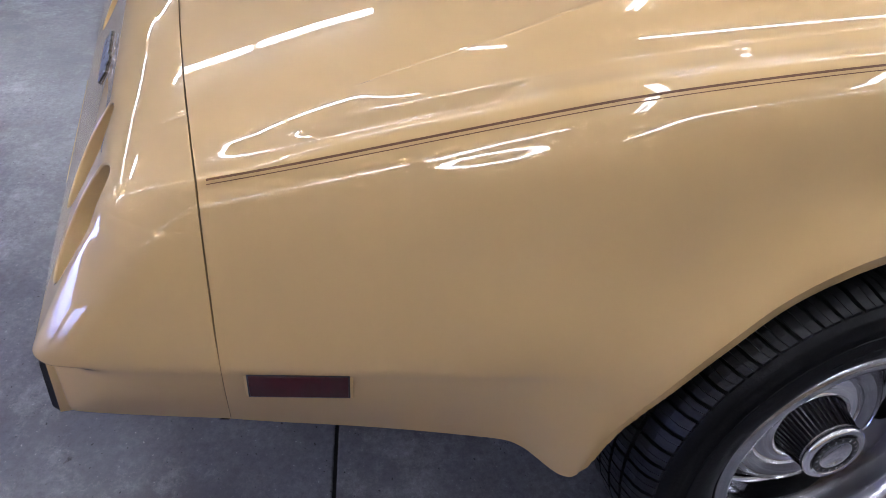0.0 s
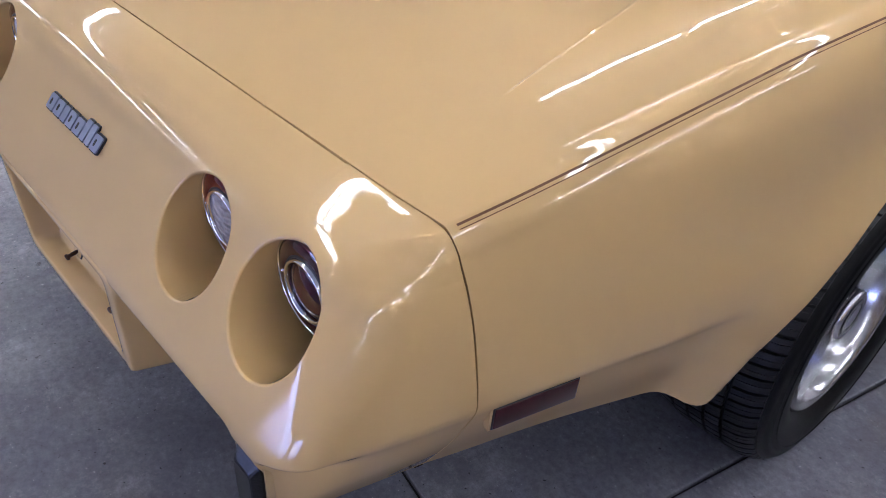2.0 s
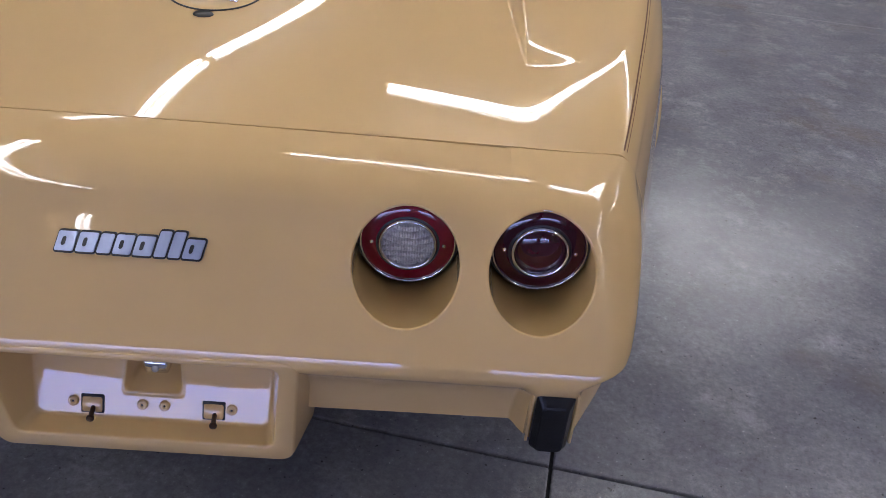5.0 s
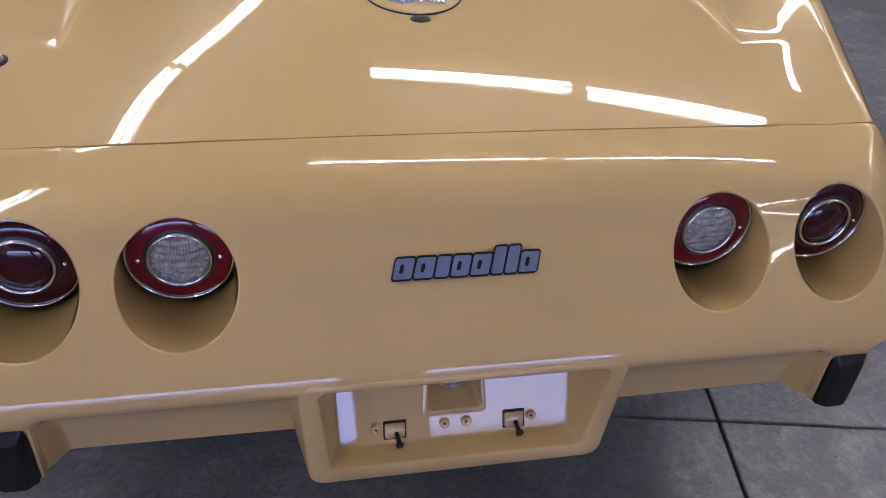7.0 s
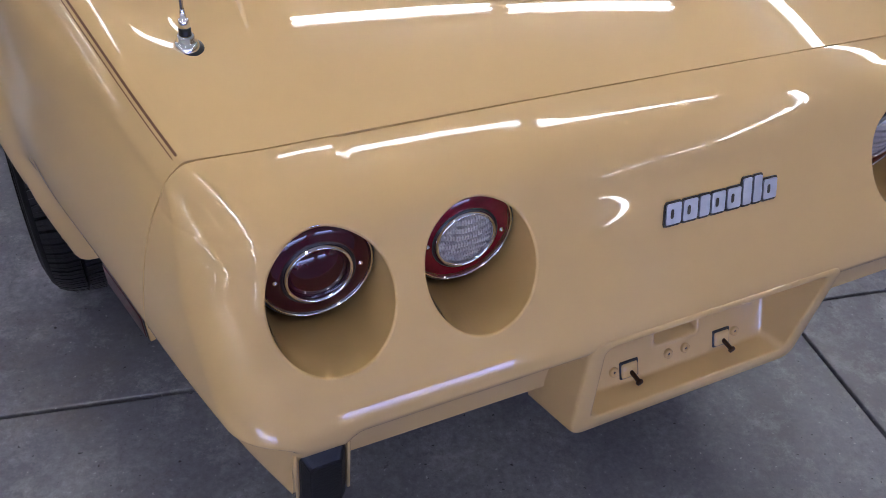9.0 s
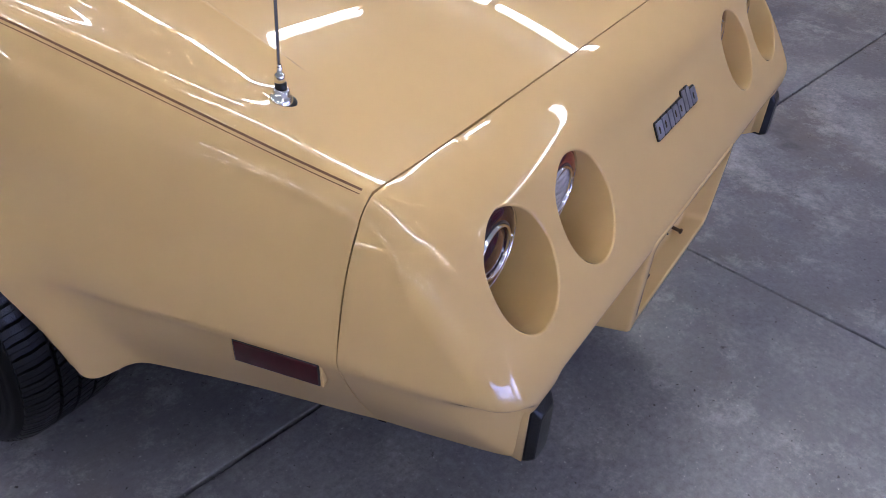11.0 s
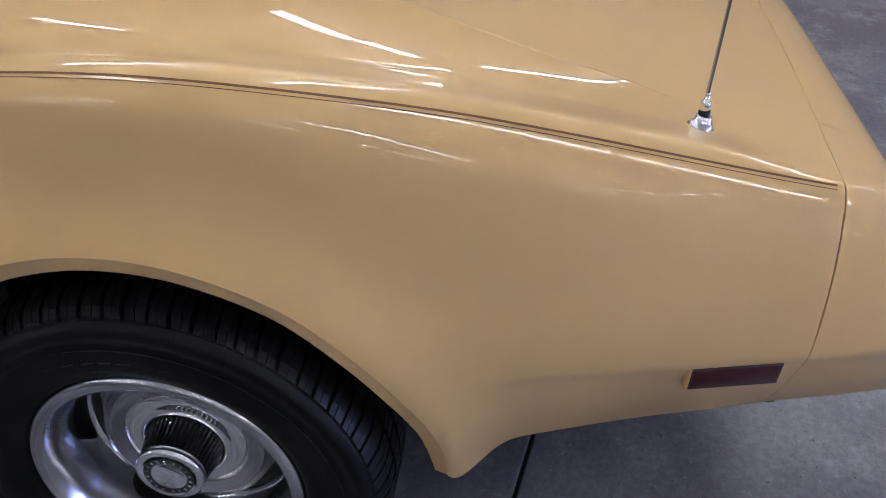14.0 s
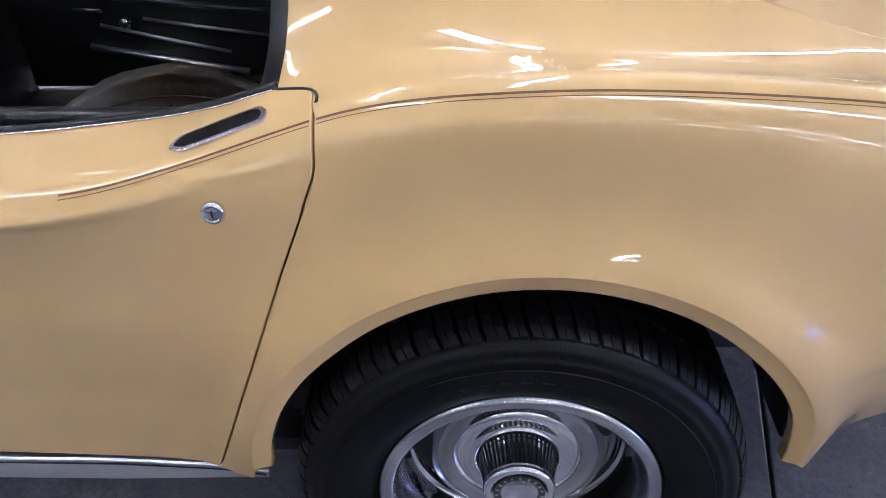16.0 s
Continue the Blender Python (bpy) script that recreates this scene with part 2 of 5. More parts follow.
def concrete():
    nt = FLOOR.node_tree
    p = nt.nodes["Principled BSDF"]
    tc = nt.nodes.new("ShaderNodeTexCoord")

    def noise_at(scale, detail, lo, hi, rough=0.6):
        n = nt.nodes.new("ShaderNodeTexNoise")
        n.inputs["Scale"].default_value, n.inputs["Detail"].default_value, n.inputs["Roughness"].default_value = scale, detail, rough
        nt.links.new(tc.outputs["Object"], n.inputs["Vector"])
        r = nt.nodes.new("ShaderNodeValToRGB")
        r.color_ramp.elements[0].position, r.color_ramp.elements[1].position = lo, hi
        nt.links.new(n.outputs["Fac"], r.inputs["Fac"])
        return r.outputs["Color"], n.outputs["Fac"]

    def mixed(a, b, fac):
        m = nt.nodes.new("ShaderNodeMix")
        m.data_type = "RGBA"
        for k, v in ((6, a), (7, b), (0, fac)):
            if isinstance(v, tuple):
                m.inputs[k].default_value = v
            else:
                nt.links.new(v, m.inputs[k])
        return m.outputs[2]
    cloud, _ = noise_at(1.1, 7, 0.30, 0.70)
    grain, fine = noise_at(60, 10, 0.32, 0.68, 0.8)
    spots, _ = noise_at(11, 6, 0.66, 0.72, 0.7)
    dust, _ = noise_at(2.6, 14, 0.52, 0.66, 0.86)
    specks, _ = noise_at(85, 2, 0.70, 0.74, 0.5)
    pale, _ = noise_at(120, 2, 0.71, 0.75, 0.5)
    scuff, _ = noise_at(0.8, 10, 0.45, 0.56, 0.76)
    blot, _ = noise_at(1.7, 9, 0.63, 0.72, 0.7)
    wear, wf = noise_at(5.5, 6, 0.40, 0.95, 0.66)
    stain, _ = noise_at(1.5, 8, 0.54, 0.80, 0.66)
    c = mixed((0.170, 0.170, 0.214, 1), (0.275, 0.272, 0.318, 1), cloud)
    c = mixed(c, (0.33, 0.33, 0.36, 1), wear)
    c2 = nt.nodes.new("ShaderNodeMix")
    c2.data_type, c2.blend_type = "RGBA", "MULTIPLY"
    c2.inputs[0].default_value = 0.5
    nt.links.new(c, c2.inputs[6])
    nt.links.new(grain, c2.inputs[7])
    c = mixed(c2.outputs[2], (0.15, 0.115, 0.085, 1), stain)
    def part_of(v, k):
        n = nt.nodes.new("ShaderNodeMath")
        n.operation = "MULTIPLY"
        nt.links.new(v, n.inputs[0])
        n.inputs[1].default_value = k
        return n.outputs[0]
    c = mixed(c, (0.105, 0.105, 0.135, 1), part_of(scuff, 0.6))
    c = mixed(c, (0.46, 0.45, 0.49, 1), part_of(dust, 0.5))
    c = mixed(c, (0.42, 0.41, 0.44, 1), part_of(pale, 0.6))
    c = mixed(c, (0.03, 0.028, 0.03, 1), part_of(specks, 0.8))
    c = mixed(c, (0.055, 0.050, 0.048, 1), part_of(blot, 0.50))
    c = mixed(c, (0.035, 0.032, 0.034, 1), part_of(spots, 0.75))
    nt.links.new(c, p.inputs["Base Color"])
    mr = nt.nodes.new("ShaderNodeMapRange")
    mr.inputs["From Min"].default_value, mr.inputs["From Max"].default_value = 0.35, 0.65
    mr.inputs["To Min"].default_value, mr.inputs["To Max"].default_value = 0.12, 0.25
    nt.links.new(wf, mr.inputs["Value"])
    nt.links.new(mr.outputs[0], p.inputs["Roughness"])
    b = nt.nodes.new("ShaderNodeBump")
    b.inputs["Strength"].default_value, b.inputs["Distance"].default_value = 0.25, 0.002
    nt.links.new(fine, b.inputs["Height"])
    nt.links.new(b.outputs["Normal"], p.inputs["Normal"])


concrete()
floor = room_box("floor", (-24, -9, -0.2), (6.2, 10, -0.012), DARK, "grey sealed concrete floor with sawn joints", "floor")
SLAB = 3.66
for i in range(-7, 3):
    for j in range(-3, 3):
        x0, y0 = i * SLAB, j * SLAB
        bm = bmesh.new()
        box(bm, (x0 + 0.0035, y0 + 0.0035, -0.05), (x0 + SLAB - 0.0035, y0 + SLAB - 0.0035, 0), 0.004, 2)
        slab = part("slab", bm, FLOOR, floor, "", True)
room_box("wall_north", (-24, 10, -0.2), (6.2, 10.2, CEIL), WALL, "plain beige painted wall", "wall")
room_box("wall_west", (-24.2, -9, -0.2), (-24, 10, CEIL), WALL, "plain beige painted wall", "wall")
wall_east = room_box("wall_east", (6.2, -9, -0.2), (6.4, 10, CEIL), MORTAR, "wall clad in rough tan stone blocks with pale joints", "wall")
room_box("wall_south_west", (-24, -9.2, -0.2), (-4.4, -9, CEIL), WALL, "plain beige painted wall beside the daylight opening", "wall")
room_box("wall_south_east", (5.3, -9.2, -0.2), (6.2, -9, CEIL), WALL, "plain beige painted wall beside the daylight opening", "wall")
room_box("wall_south_pier", (1.35, -9.2, -0.2), (2.45, -9, 0.92), WALL, "plain beige pier between two low daylight openings", "wall")
room_box("wall_south_lintel", (-4.4, -9.2, 0.92), (5.3, -9, CEIL), WALL, "plain beige lintel over the low daylight opening", "wall")
room_box("ceiling", (-24.2, -9.2, CEIL), (6.4, 10.2, CEIL + 0.2), CEILING, "pale tan ceiling", "ceiling")
room_box("backdrop", (-6.0, -9.6, -0.2), (7.0, -9.55, 1.2), material("daylight", (0.46, 0.53, 1.0), emit=9.2),
         "bright bluish daylight outside the opening", "backdrop")


# ---- ceiling tube lights ----
def tube_light():
    thing = new("ceiling_light")
    tagged(thing, "white twin-tube strip light fixed to the ceiling", "light", "ceiling strip lights")
    bm = bmesh.new()
    box(bm, (-0.61, -0.055, 0.045), (0.61, 0.055, 0.10), 0.01)
    part("housing", bm, FIXTURE, thing)
    for y in (-0.029, 0.029):
        bm = bmesh.new()
        lathe(bm, [(0.0, -0.585), (0.010, -0.585), (0.0115, -0.58), (0.0115, 0.58), (0.010, 0.585), (0.0, 0.585)],
              pose(0, y, 0.02, 0, 90, 0), 12)
        part("tube", bm, TUBE, thing)
        for s in (-1, 1):
            bm = bmesh.new()
            box(bm, (s * 0.60 - 0.012, y - 0.018, 0.0), (s * 0.60 + 0.012, y + 0.018, 0.05), 0.004)
            part("socket", bm, FIXTURE, thing)
    return thing


light = tube_light()
turn = -math.degrees(math.atan(AX))
spots = [
    (0.83, 2.56, -7), (2.09, 2.38, -7),            # across, ahead of the tail
    (-1.10, 2.22, 64), (-0.56, 3.33, 64),      # slanting, over the driver's side
    (3.87, 1.15, 101), (3.63, 2.38, 101),          # along, on the passenger's side
    (2.98, -0.42, 107), (3.30, -1.65, 107), (3.68, -2.92, 107), (4.04, -4.16, 107),
    # two unseen lamps added past the row's end, to brighten tail and floor
    (4.42, -5.42, 107), (4.80, -6.66, 107),
    (-1.42, 0.20, 82), (-1.60, -1.05, 82), (-1.78, -2.30, 82), (-1.96, -3.55, 82),   # along, behind the driver's side
    (0.42, 1.05, -10), (1.66, 0.78, -10),          # across, over the tail
    (-5.20, -0.90, 80), (-4.99, 0.30, 80),         # along, on the driver's side
]
for k in (0, 1):
    for j in (0, 1):
        spots.append((3.4 - 0.24 * k - 0.9 * j, 5.4 + 1.22 * k + 3.1 * j - 0.0, turn + 101))   # farther rows on both sides
        spots.append((-4.6 + 0.24 * k + 0.66 * j, 3.4 + 1.22 * k + 3.4 * j, turn + 90))
    for j in (0, 1, 2):
        spots.append((-9.0 + 0.24 * k + 0.66 * j, -2.2 + 1.22 * k + 3.4 * j, turn + 90))
        spots.append((-3.6 + 3.4 * j + 1.2 * k, 7.6 - 0.66 * j - 0.23 * k, turn))            # across, by the far wall
for j in range(3):
    spots.append((-19.0, -4.0 + 5.0 * j, turn))   # the far bay of the hall
for k in range(4):
    spots.append((-5.9, -3.6 - 1.24 * k, 90))    # along, driver's side towards the opening; unseen, added to brighten the tail
    spots.append((-8.4, -3.4 - 1.24 * k, 90))
for k, (x, y, r) in enumerate(spots):
    m = pose(x, y, CEIL - 0.1, 0, 0, r)
    if k == 0:
        light.matrix_basis = m
    else:
        copy_thing(light, m)


# ---- the car ----
car = new("car")
car.location = (CX, 0, 0)
tagged(car, "glossy yellow seventies fibreglass sports coupe parked on the concrete", "car")

SEAM = 0.262
WY, WZ, ARCH_R = 1.132, 0.354, 0.398

crest_x = curve((0.2, 0.645), (0.26, 0.661), (0.335, 0.681), (0.48, 0.715), (0.615, 0.746), (0.74, 0.770), (0.86, 0.791), (0.98, 0.805),
                (1.1, 0.814), (1.22, 0.818), (1.32, 0.808), (1.39, 0.800), (1.45, 0.804), (1.58, 0.825), (1.7, 0.838), (2.1, 0.84),
                (2.6, 0.835), (3.0, 0.82), (3.55, 0.80), (4.1, 0.76), (4.5, 0.66))
crest_z = curve((0.2, 0.782), (0.26, 0.797), (0.335, 0.816), (0.48, 0.854), (0.615, 0.889), (0.74, 0.917), (0.86, 0.936), (0.98, 0.949),
                (1.1, 0.956), (1.22, 0.953), (1.32, 0.938), (1.39, 0.918), (1.45, 0.897), (1.58, 0.861), (1.7, 0.836), (2.1, 0.825),
                (2.6, 0.84), (3.0, 0.88), (3.55, 0.90), (4.1, 0.80), (4.5, 0.66))
deck_z = curve((0.2, 0.787), (0.26, 0.799), (0.45, 0.837), (0.6, 0.862), (0.75, 0.884), (0.9, 0.900), (1.1, 0.913), (1.3, 0.922), (1.40, 0.929),
               (1.45, 0.926), (1.52, 0.900), (1.6, 0.880), (1.7, 0.865), (1.8, 0.855), (2.0, 0.848), (2.5, 0.860), (3.0, 0.88), (3.55, 0.85),
               (4.1, 0.76), (4.5, 0.63))
sail_h = curve((0.2, 0.0), (0.472, 0.0), (0.49, 0.0045), (0.54, 0.0115), (0.65, 0.024), (0.78, 0.047), (0.92, 0.082), (1.1, 0.138), (1.3, 0.205), (1.45, 0.245), (1.6, 0.25))
ridge_x = curve((0.2, 0.536), (0.45, 0.535), (1.4, 0.508), (1.6, 0.50))
mid_x = curve((0.2, 0.700), (0.26, 0.714), (0.45, 0.767), (0.6, 0.806), (0.75, 0.830), (0.9, 0.846), (1.1, 0.854), (1.3, 0.852), (1.45, 0.848),
              (1.7, 0.846), (2.1, 0.84), (2.6, 0.84), (3.55, 0.87), (4.1, 0.83), (4.5, 0.68))
crease_x = curve((0.2, 0.720), (0.26, 0.733), (0.45, 0.778), (0.6, 0.815), (0.75, 0.838), (0.9, 0.852), (1.1, 0.858), (1.45, 0.850),
                 (2.1, 0.84), (2.6, 0.84), (3.55, 0.872), (4.1, 0.83), (4.5, 0.68))
foot_x = curve((0.2, 0.632), (0.26, 0.648), (0.45, 0.692), (0.6, 0.737), (0.69, 0.762), (0.73, 0.780), (0.8, 0.800), (1.1, 0.82), (1.5, 0.826),
               (2.1, 0.82), (2.8, 0.82), (3.55, 0.84), (4.1, 0.80), (4.5, 0.66))
foot_z = curve((0.2, 0.408), (0.26, 0.401), (0.45, 0.386), (0.6, 0.379), (0.640, 0.3755), (0.662, 0.367), (0.684, 0.351), (0.700, 0.3395), (0.712, 0.3355), (0.722, 0.338),
               (0.730, 0.348), (0.745, 0.385), (0.80, 0.40), (1.40, 0.40), (1.47, 0.352), (1.53, 0.362), (2.0, 0.372), (2.8, 0.372), (3.0, 0.33), (4.1, 0.33), (4.5, 0.40))
crest_x, crest_z, deck_z, mid_x, crease_x = (eased(q) for q in (crest_x, crest_z, deck_z, mid_x, crease_x))
sail_h = eased(sail_h, 0.2, 1.6, 0.010)
CREASE = 0.572


def side_path(y):
    """From the crest of the wing down to the lower edge: points (x, z) of one section."""
    cx, cz, fx, fz = float(crest_x(y)), float(crest_z(y)), float(foot_x(y)), float(foot_z(y))
    mx, kx = float(mid_x(y)), float(crease_x(y))
    q = float(smooth(0.6, 0.95, y))  # the crease fades out ahead of the wheel
    g = float(smooth(0.30, 0.65, y))
    k = float(smooth(0.25, 0.48, y))  # the crest rises ahead of the seam
    pts = [(cx - 0.030, cz + 0.0020 + 0.0075 * k), (cx - 0.012, cz + 0.0015 + 0.0037 * k), (cx, cz), (cx + 0.0125, cz - 0.010), (cx + 0.023, cz - 0.023),
           (cx + 0.023 + (0.16 + 0.26 * g) * (mx - cx - 0.023), cz - 0.023 - 0.14 * (cz - 0.723)),
           (cx + 0.023 + (0.52 + 0.22 * g) * (mx - cx - 0.023), cz - 0.023 - 0.43 * (cz - 0.723)), (mx, 0.70), (0.5 * (mx + kx) + 0.004, 0.635 + 0.012 * q), (kx + 0.001 * q, CREASE + 0.012 + 0.028 * q),
           (kx - 0.002 - 0.001 * q, CREASE - 0.002 - 0.008 * q), (kx - 0.010 + 0.001 * q, CREASE - 0.022 - 0.04 * q), (0.55 * kx + 0.45 * fx, 0.5 * (CREASE + fz)), (fx, fz)]
    p = np.array(pts)
    d = np.concatenate([[0], np.cumsum(np.sqrt(np.linalg.norm(np.diff(p, axis=0), axis=1)))])
    return p, d


def catmull(p, d, t):
    """Smooth curve through p with knots d at parameters t."""
    h = np.diff(d)
    s = np.diff(p, axis=0) / h[:, None]
    m = np.empty_like(p)
    m[0], m[-1] = s[0], s[-1]
    m[1:-1] = (s[:-1] * h[1:, None] + s[1:] * h[:-1, None]) / (h[:-1] + h[1:])[:, None]
    k = np.clip(np.searchsorted(d, t) - 1, 0, len(h) - 1)
    u = ((t - d[k]) / h[k])[:, None]
    H = h[k][:, None]
    return ((1 + 2 * u) * (1 - u) ** 2 * p[k] + u * (1 - u) ** 2 * H * m[k] + u * u * (3 - 2 * u) * p[k + 1] + u * u * (u - 1) * H * m[k + 1])


def arch_field(cy, cz=WZ, r=ARCH_R):
    def field(p):
        return np.where((np.abs(p[:, 0]) > 0.55) & (p[:, 2] < cz + r + 0.05),
                        np.hypot(p[:, 1] - cy, np.maximum(p[:, 2] - cz, -0.02 + 0 * p[:, 2])) - r, 1.0)
    return field


LIP_R = 0.403
TOP_N, SIDE_N = 66, 120
FRONT_WY = 3.60


def section(y):
    """One half section of the body, from the middle of the top down the side."""
    cx, cz, dz, h, rx = (float(f(y)) for f in (crest_x, crest_z, deck_z, sail_h, ridge_x))
    p, d = side_path(y)
    x_end, z_end = p[0]
    w = min(0.005 + 0.70 * h, 0.024)
    xs = np.concatenate([np.linspace(0, rx - w, 34), np.linspace(rx - w, rx, 9)[1:], rx + (x_end - rx) * np.linspace(0, 1, 25)[1:] ** 1.15])
    lo = 0.51 + 0.19 * float(smooth(1.3, 1.45, y))
    base = dz - 0.003 + 0.0150 * (1 - (xs / 0.66) ** 2) * float(1 - smooth(0.9, 1.3, y))
    base = base + (z_end - base) * np.clip((xs - lo) / (x_end - lo), 0, 1) ** 2.1
    t = np.clip((xs - rx) / (min(0.74, x_end) - rx), 0, 1)
    h *= 1 - float(smooth(1.446, 1.52, y))
    up = np.where(xs < rx, np.clip((xs - rx + w) / w, 0, 1) ** 1.7, (1 - t) ** 2.1)
    zs = base + h * up
    top = np.stack([xs, zs], 1)
    t = np.interp(np.linspace(0, 1, SIDE_N), np.linspace(0, 1, len(d)), d)
    side = catmull(p, d, t)
    # the wing swells out round the wheel opening
    for cy in (WY, FRONT_WY):
        up = side[:, 1] - WZ
        far = np.hypot(side[:, 0] * 0 + y - cy, 0.5 * (up + np.sqrt(up * up + 0.002))) - ARCH_R
        swell = 0.040 / (1 + np.exp((far - 0.046) / 0.022)) * smooth(0.90, 0.72, side[:, 1]) * (0.88 + 0.12 * smooth(0.33, 0.50, side[:, 1]))
        side[:, 0] += swell
    out = np.concatenate([top, side[1:]])
    lo, hi = TOP_N - 9, TOP_N + 8
    for _ in range(24):   # the crest is rounded over
        out[lo:hi] = 0.25 * out[lo - 1:hi - 1] + 0.5 * out[lo:hi] + 0.25 * out[lo + 1:hi + 1]
    return out


def half_body(ys):
    rows = []
    for y in ys:
        s = section(y)
        rows.append(np.stack([s[:, 0], np.full(len(s), y), s[:, 1]], 1))
    return np.array(rows)


def both_sides(v, n, f):
    """Adds the mirrored half."""
    k = len(v)
    flip = np.array([-1, 1, 1])
    return np.concatenate([v, v * flip]), np.concatenate([n, n * flip]), f + [tuple(i + k for i in reversed(q)) for q in f]


def prepared(ys):
    g = half_body(ys)
    n = grid_normals(g)
    if n[len(ys) // 2, 5, 2] < 0:
        n = -n
        f = [tuple(reversed(q)) for q in grid_faces(*g.shape[:2])]
    else:
        f = grid_faces(*g.shape[:2])
    n[:, 0] = n[:, 0] * np.array([0, 1, 1])
    return g.reshape(-1, 3), n.reshape(-1, 3), f


door_cut = curve((0.30, 1.602), (0.359, 1.587), (0.39, 1.575), (0.609, 1.49), (0.729, 1.443), (0.826, 1.404), (0.878, 1.388), (0.918, 1.389), (0.930, 1.412), (0.936, 1.445), (1.3, 1.445))


def seam_y(p):
    """The seam between wings and tail bows to the rear."""
    return SEAM - 0.0145 * np.clip(1 - (p[:, 0] / 0.66) ** 2, 0, 1)


def rear_edge(p):
    return p[:, 1] - seam_y(p)


def cut_y(p):
    c = door_cut(p[:, 2])
    return c + (np.maximum(1.445, c) - c) * smooth(0.745, 0.728, np.abs(p[:, 0]))


def front_edge(p):
    return cut_y(p) - p[:, 1]


ys = np.linspace(0.225, 1.66, 240)
v, n, f = prepared(ys)
for field, r, depth in ((rear_edge, 0.0006, 0.012), (front_edge, 0.002, 0.014), (arch_field(WY, WZ, LIP_R), 0, 0)):
    v, n, f, rim = clip(v, n, f, field)
    if field is rear_edge or field is front_edge:
        v, n, f = hem(v, n, f, rim, field, r, depth)
    else:
        v, n, f = arch_lip(v, n, f, rim, WY, WZ, LIP_R, 0.3745)
v, n, f = compact(*both_sides(v, n, f))
sheet("rear_body", v, n, f, PAINT, car, "yellow rear wings, deck and sail panels in one moulding")

# doors
DOOR_FRONT = 2.52


def door_back(p):
    return p[:, 1] - door_cut(p[:, 2]) - 0.0065


def door_nose(p):
    return DOOR_FRONT - p[:, 1]


def belt_x(y):
    return 0.731 - 0.02 * smooth(1.45, 1.7, y)


def belt(p):
    return np.abs(p[:, 0]) - belt_x(p[:, 1])


ys = np.concatenate([np.linspace(1.37, 1.75, 70), np.linspace(1.75, 2.55, 30)[1:]])
dv, dn, df = prepared(ys)
for field, r, depth in ((door_back, 0.002, 0.014), (belt, 0.004, 0.02), (door_nose, 0.002, 0.014)):
    dv, dn, df, rim = clip(dv, dn, df, field)
    dv, dn, df = hem(dv, dn, df, rim, field, r, depth, way=(0, 0, -1) if field is belt else None)
dv, dn, df = compact(dv, dn, df)
doors = []
for s in (-1, 1):
    flip = np.array([s, 1, 1])
    doors.append(sheet("door", dv * flip, dn * flip, df if s > 0 else [tuple(reversed(q)) for q in df], PAINT, car, "yellow door with a recessed chrome handle"))

# nose
ys = np.concatenate([np.linspace(2.51, 4.5, 120)])
fv, fn, ff = prepared(ys)


def nose_back(p):
    return p[:, 1] - DOOR_FRONT - 0.0045


for field, r, depth in ((nose_back, 0.002, 0.012), (arch_field(FRONT_WY), 0.016, 0.03)):
    fv, fn, ff, rim = clip(fv, fn, ff, field)
    fv, fn, ff = hem(fv, fn, ff, rim, field, r, depth, way=None if field is nose_back else (-1, 0, 0))
fv, fn, ff = compact(*both_sides(fv, fn, ff))
sheet("front_body", fv, fn, ff, PAINT, car, "yellow bonnet and front wings")

# ---- tail fascia ----
def profile_curve():
    """The tail in side view, from the deck over the roll, down the slope and round the lip: points (y, z)."""
    top = [(y, float(section(y)[0, 1])) for y in (0.32, 0.285, 0.262, 0.244)]
    return np.array(top + [(0.212, 0.7985), (0.188, 0.7895), (0.167, 0.7770), (0.148, 0.7575), (0.1295, 0.7245), (0.109, 0.6915), (0.0895, 0.6590),
                           (0.069, 0.6240), (0.0540, 0.5980), (0.0478, 0.5872), (0.0425, 0.5778), (0.0387, 0.5697), (0.0360, 0.5610), (0.0347, 0.5510), (0.0352, 0.5410), (0.0375, 0.5315),
                           (0.0420, 0.5220), (0.0460, 0.5080), (0.0475, 0.4900), (0.0480, 0.4500), (0.0480, 0.3700)])


PROF = profile_curve()
PROF_D = np.concatenate([[0], np.cumsum(np.linalg.norm(np.diff(PROF, axis=0), axis=1))])
PROF = catmull(PROF, PROF_D, np.linspace(0, PROF_D[-1], 240))
tuck = curve((0.37, 0.057), (0.42, 0.053), (0.455, 0.047), (0.485, 0.038), (0.510, 0.0255), (0.530, 0.012), (0.545, 0.003), (0.556, 0.0), (0.60, 0.0))
seam_section = section(SEAM)
seam_top = seam_section[:TOP_N]
crown_fit = np.polyfit((seam_top[:-6, 0] / 0.66) ** 2, seam_top[0, 1] - seam_top[:-6, 1], 3)
side_z = seam_section[TOP_N:][::-1]
lean = (np.interp(0.750, side_z[:, 1], side_z[:, 0]) - np.interp(0.690, side_z[:, 1], side_z[:, 0])) / 0.06


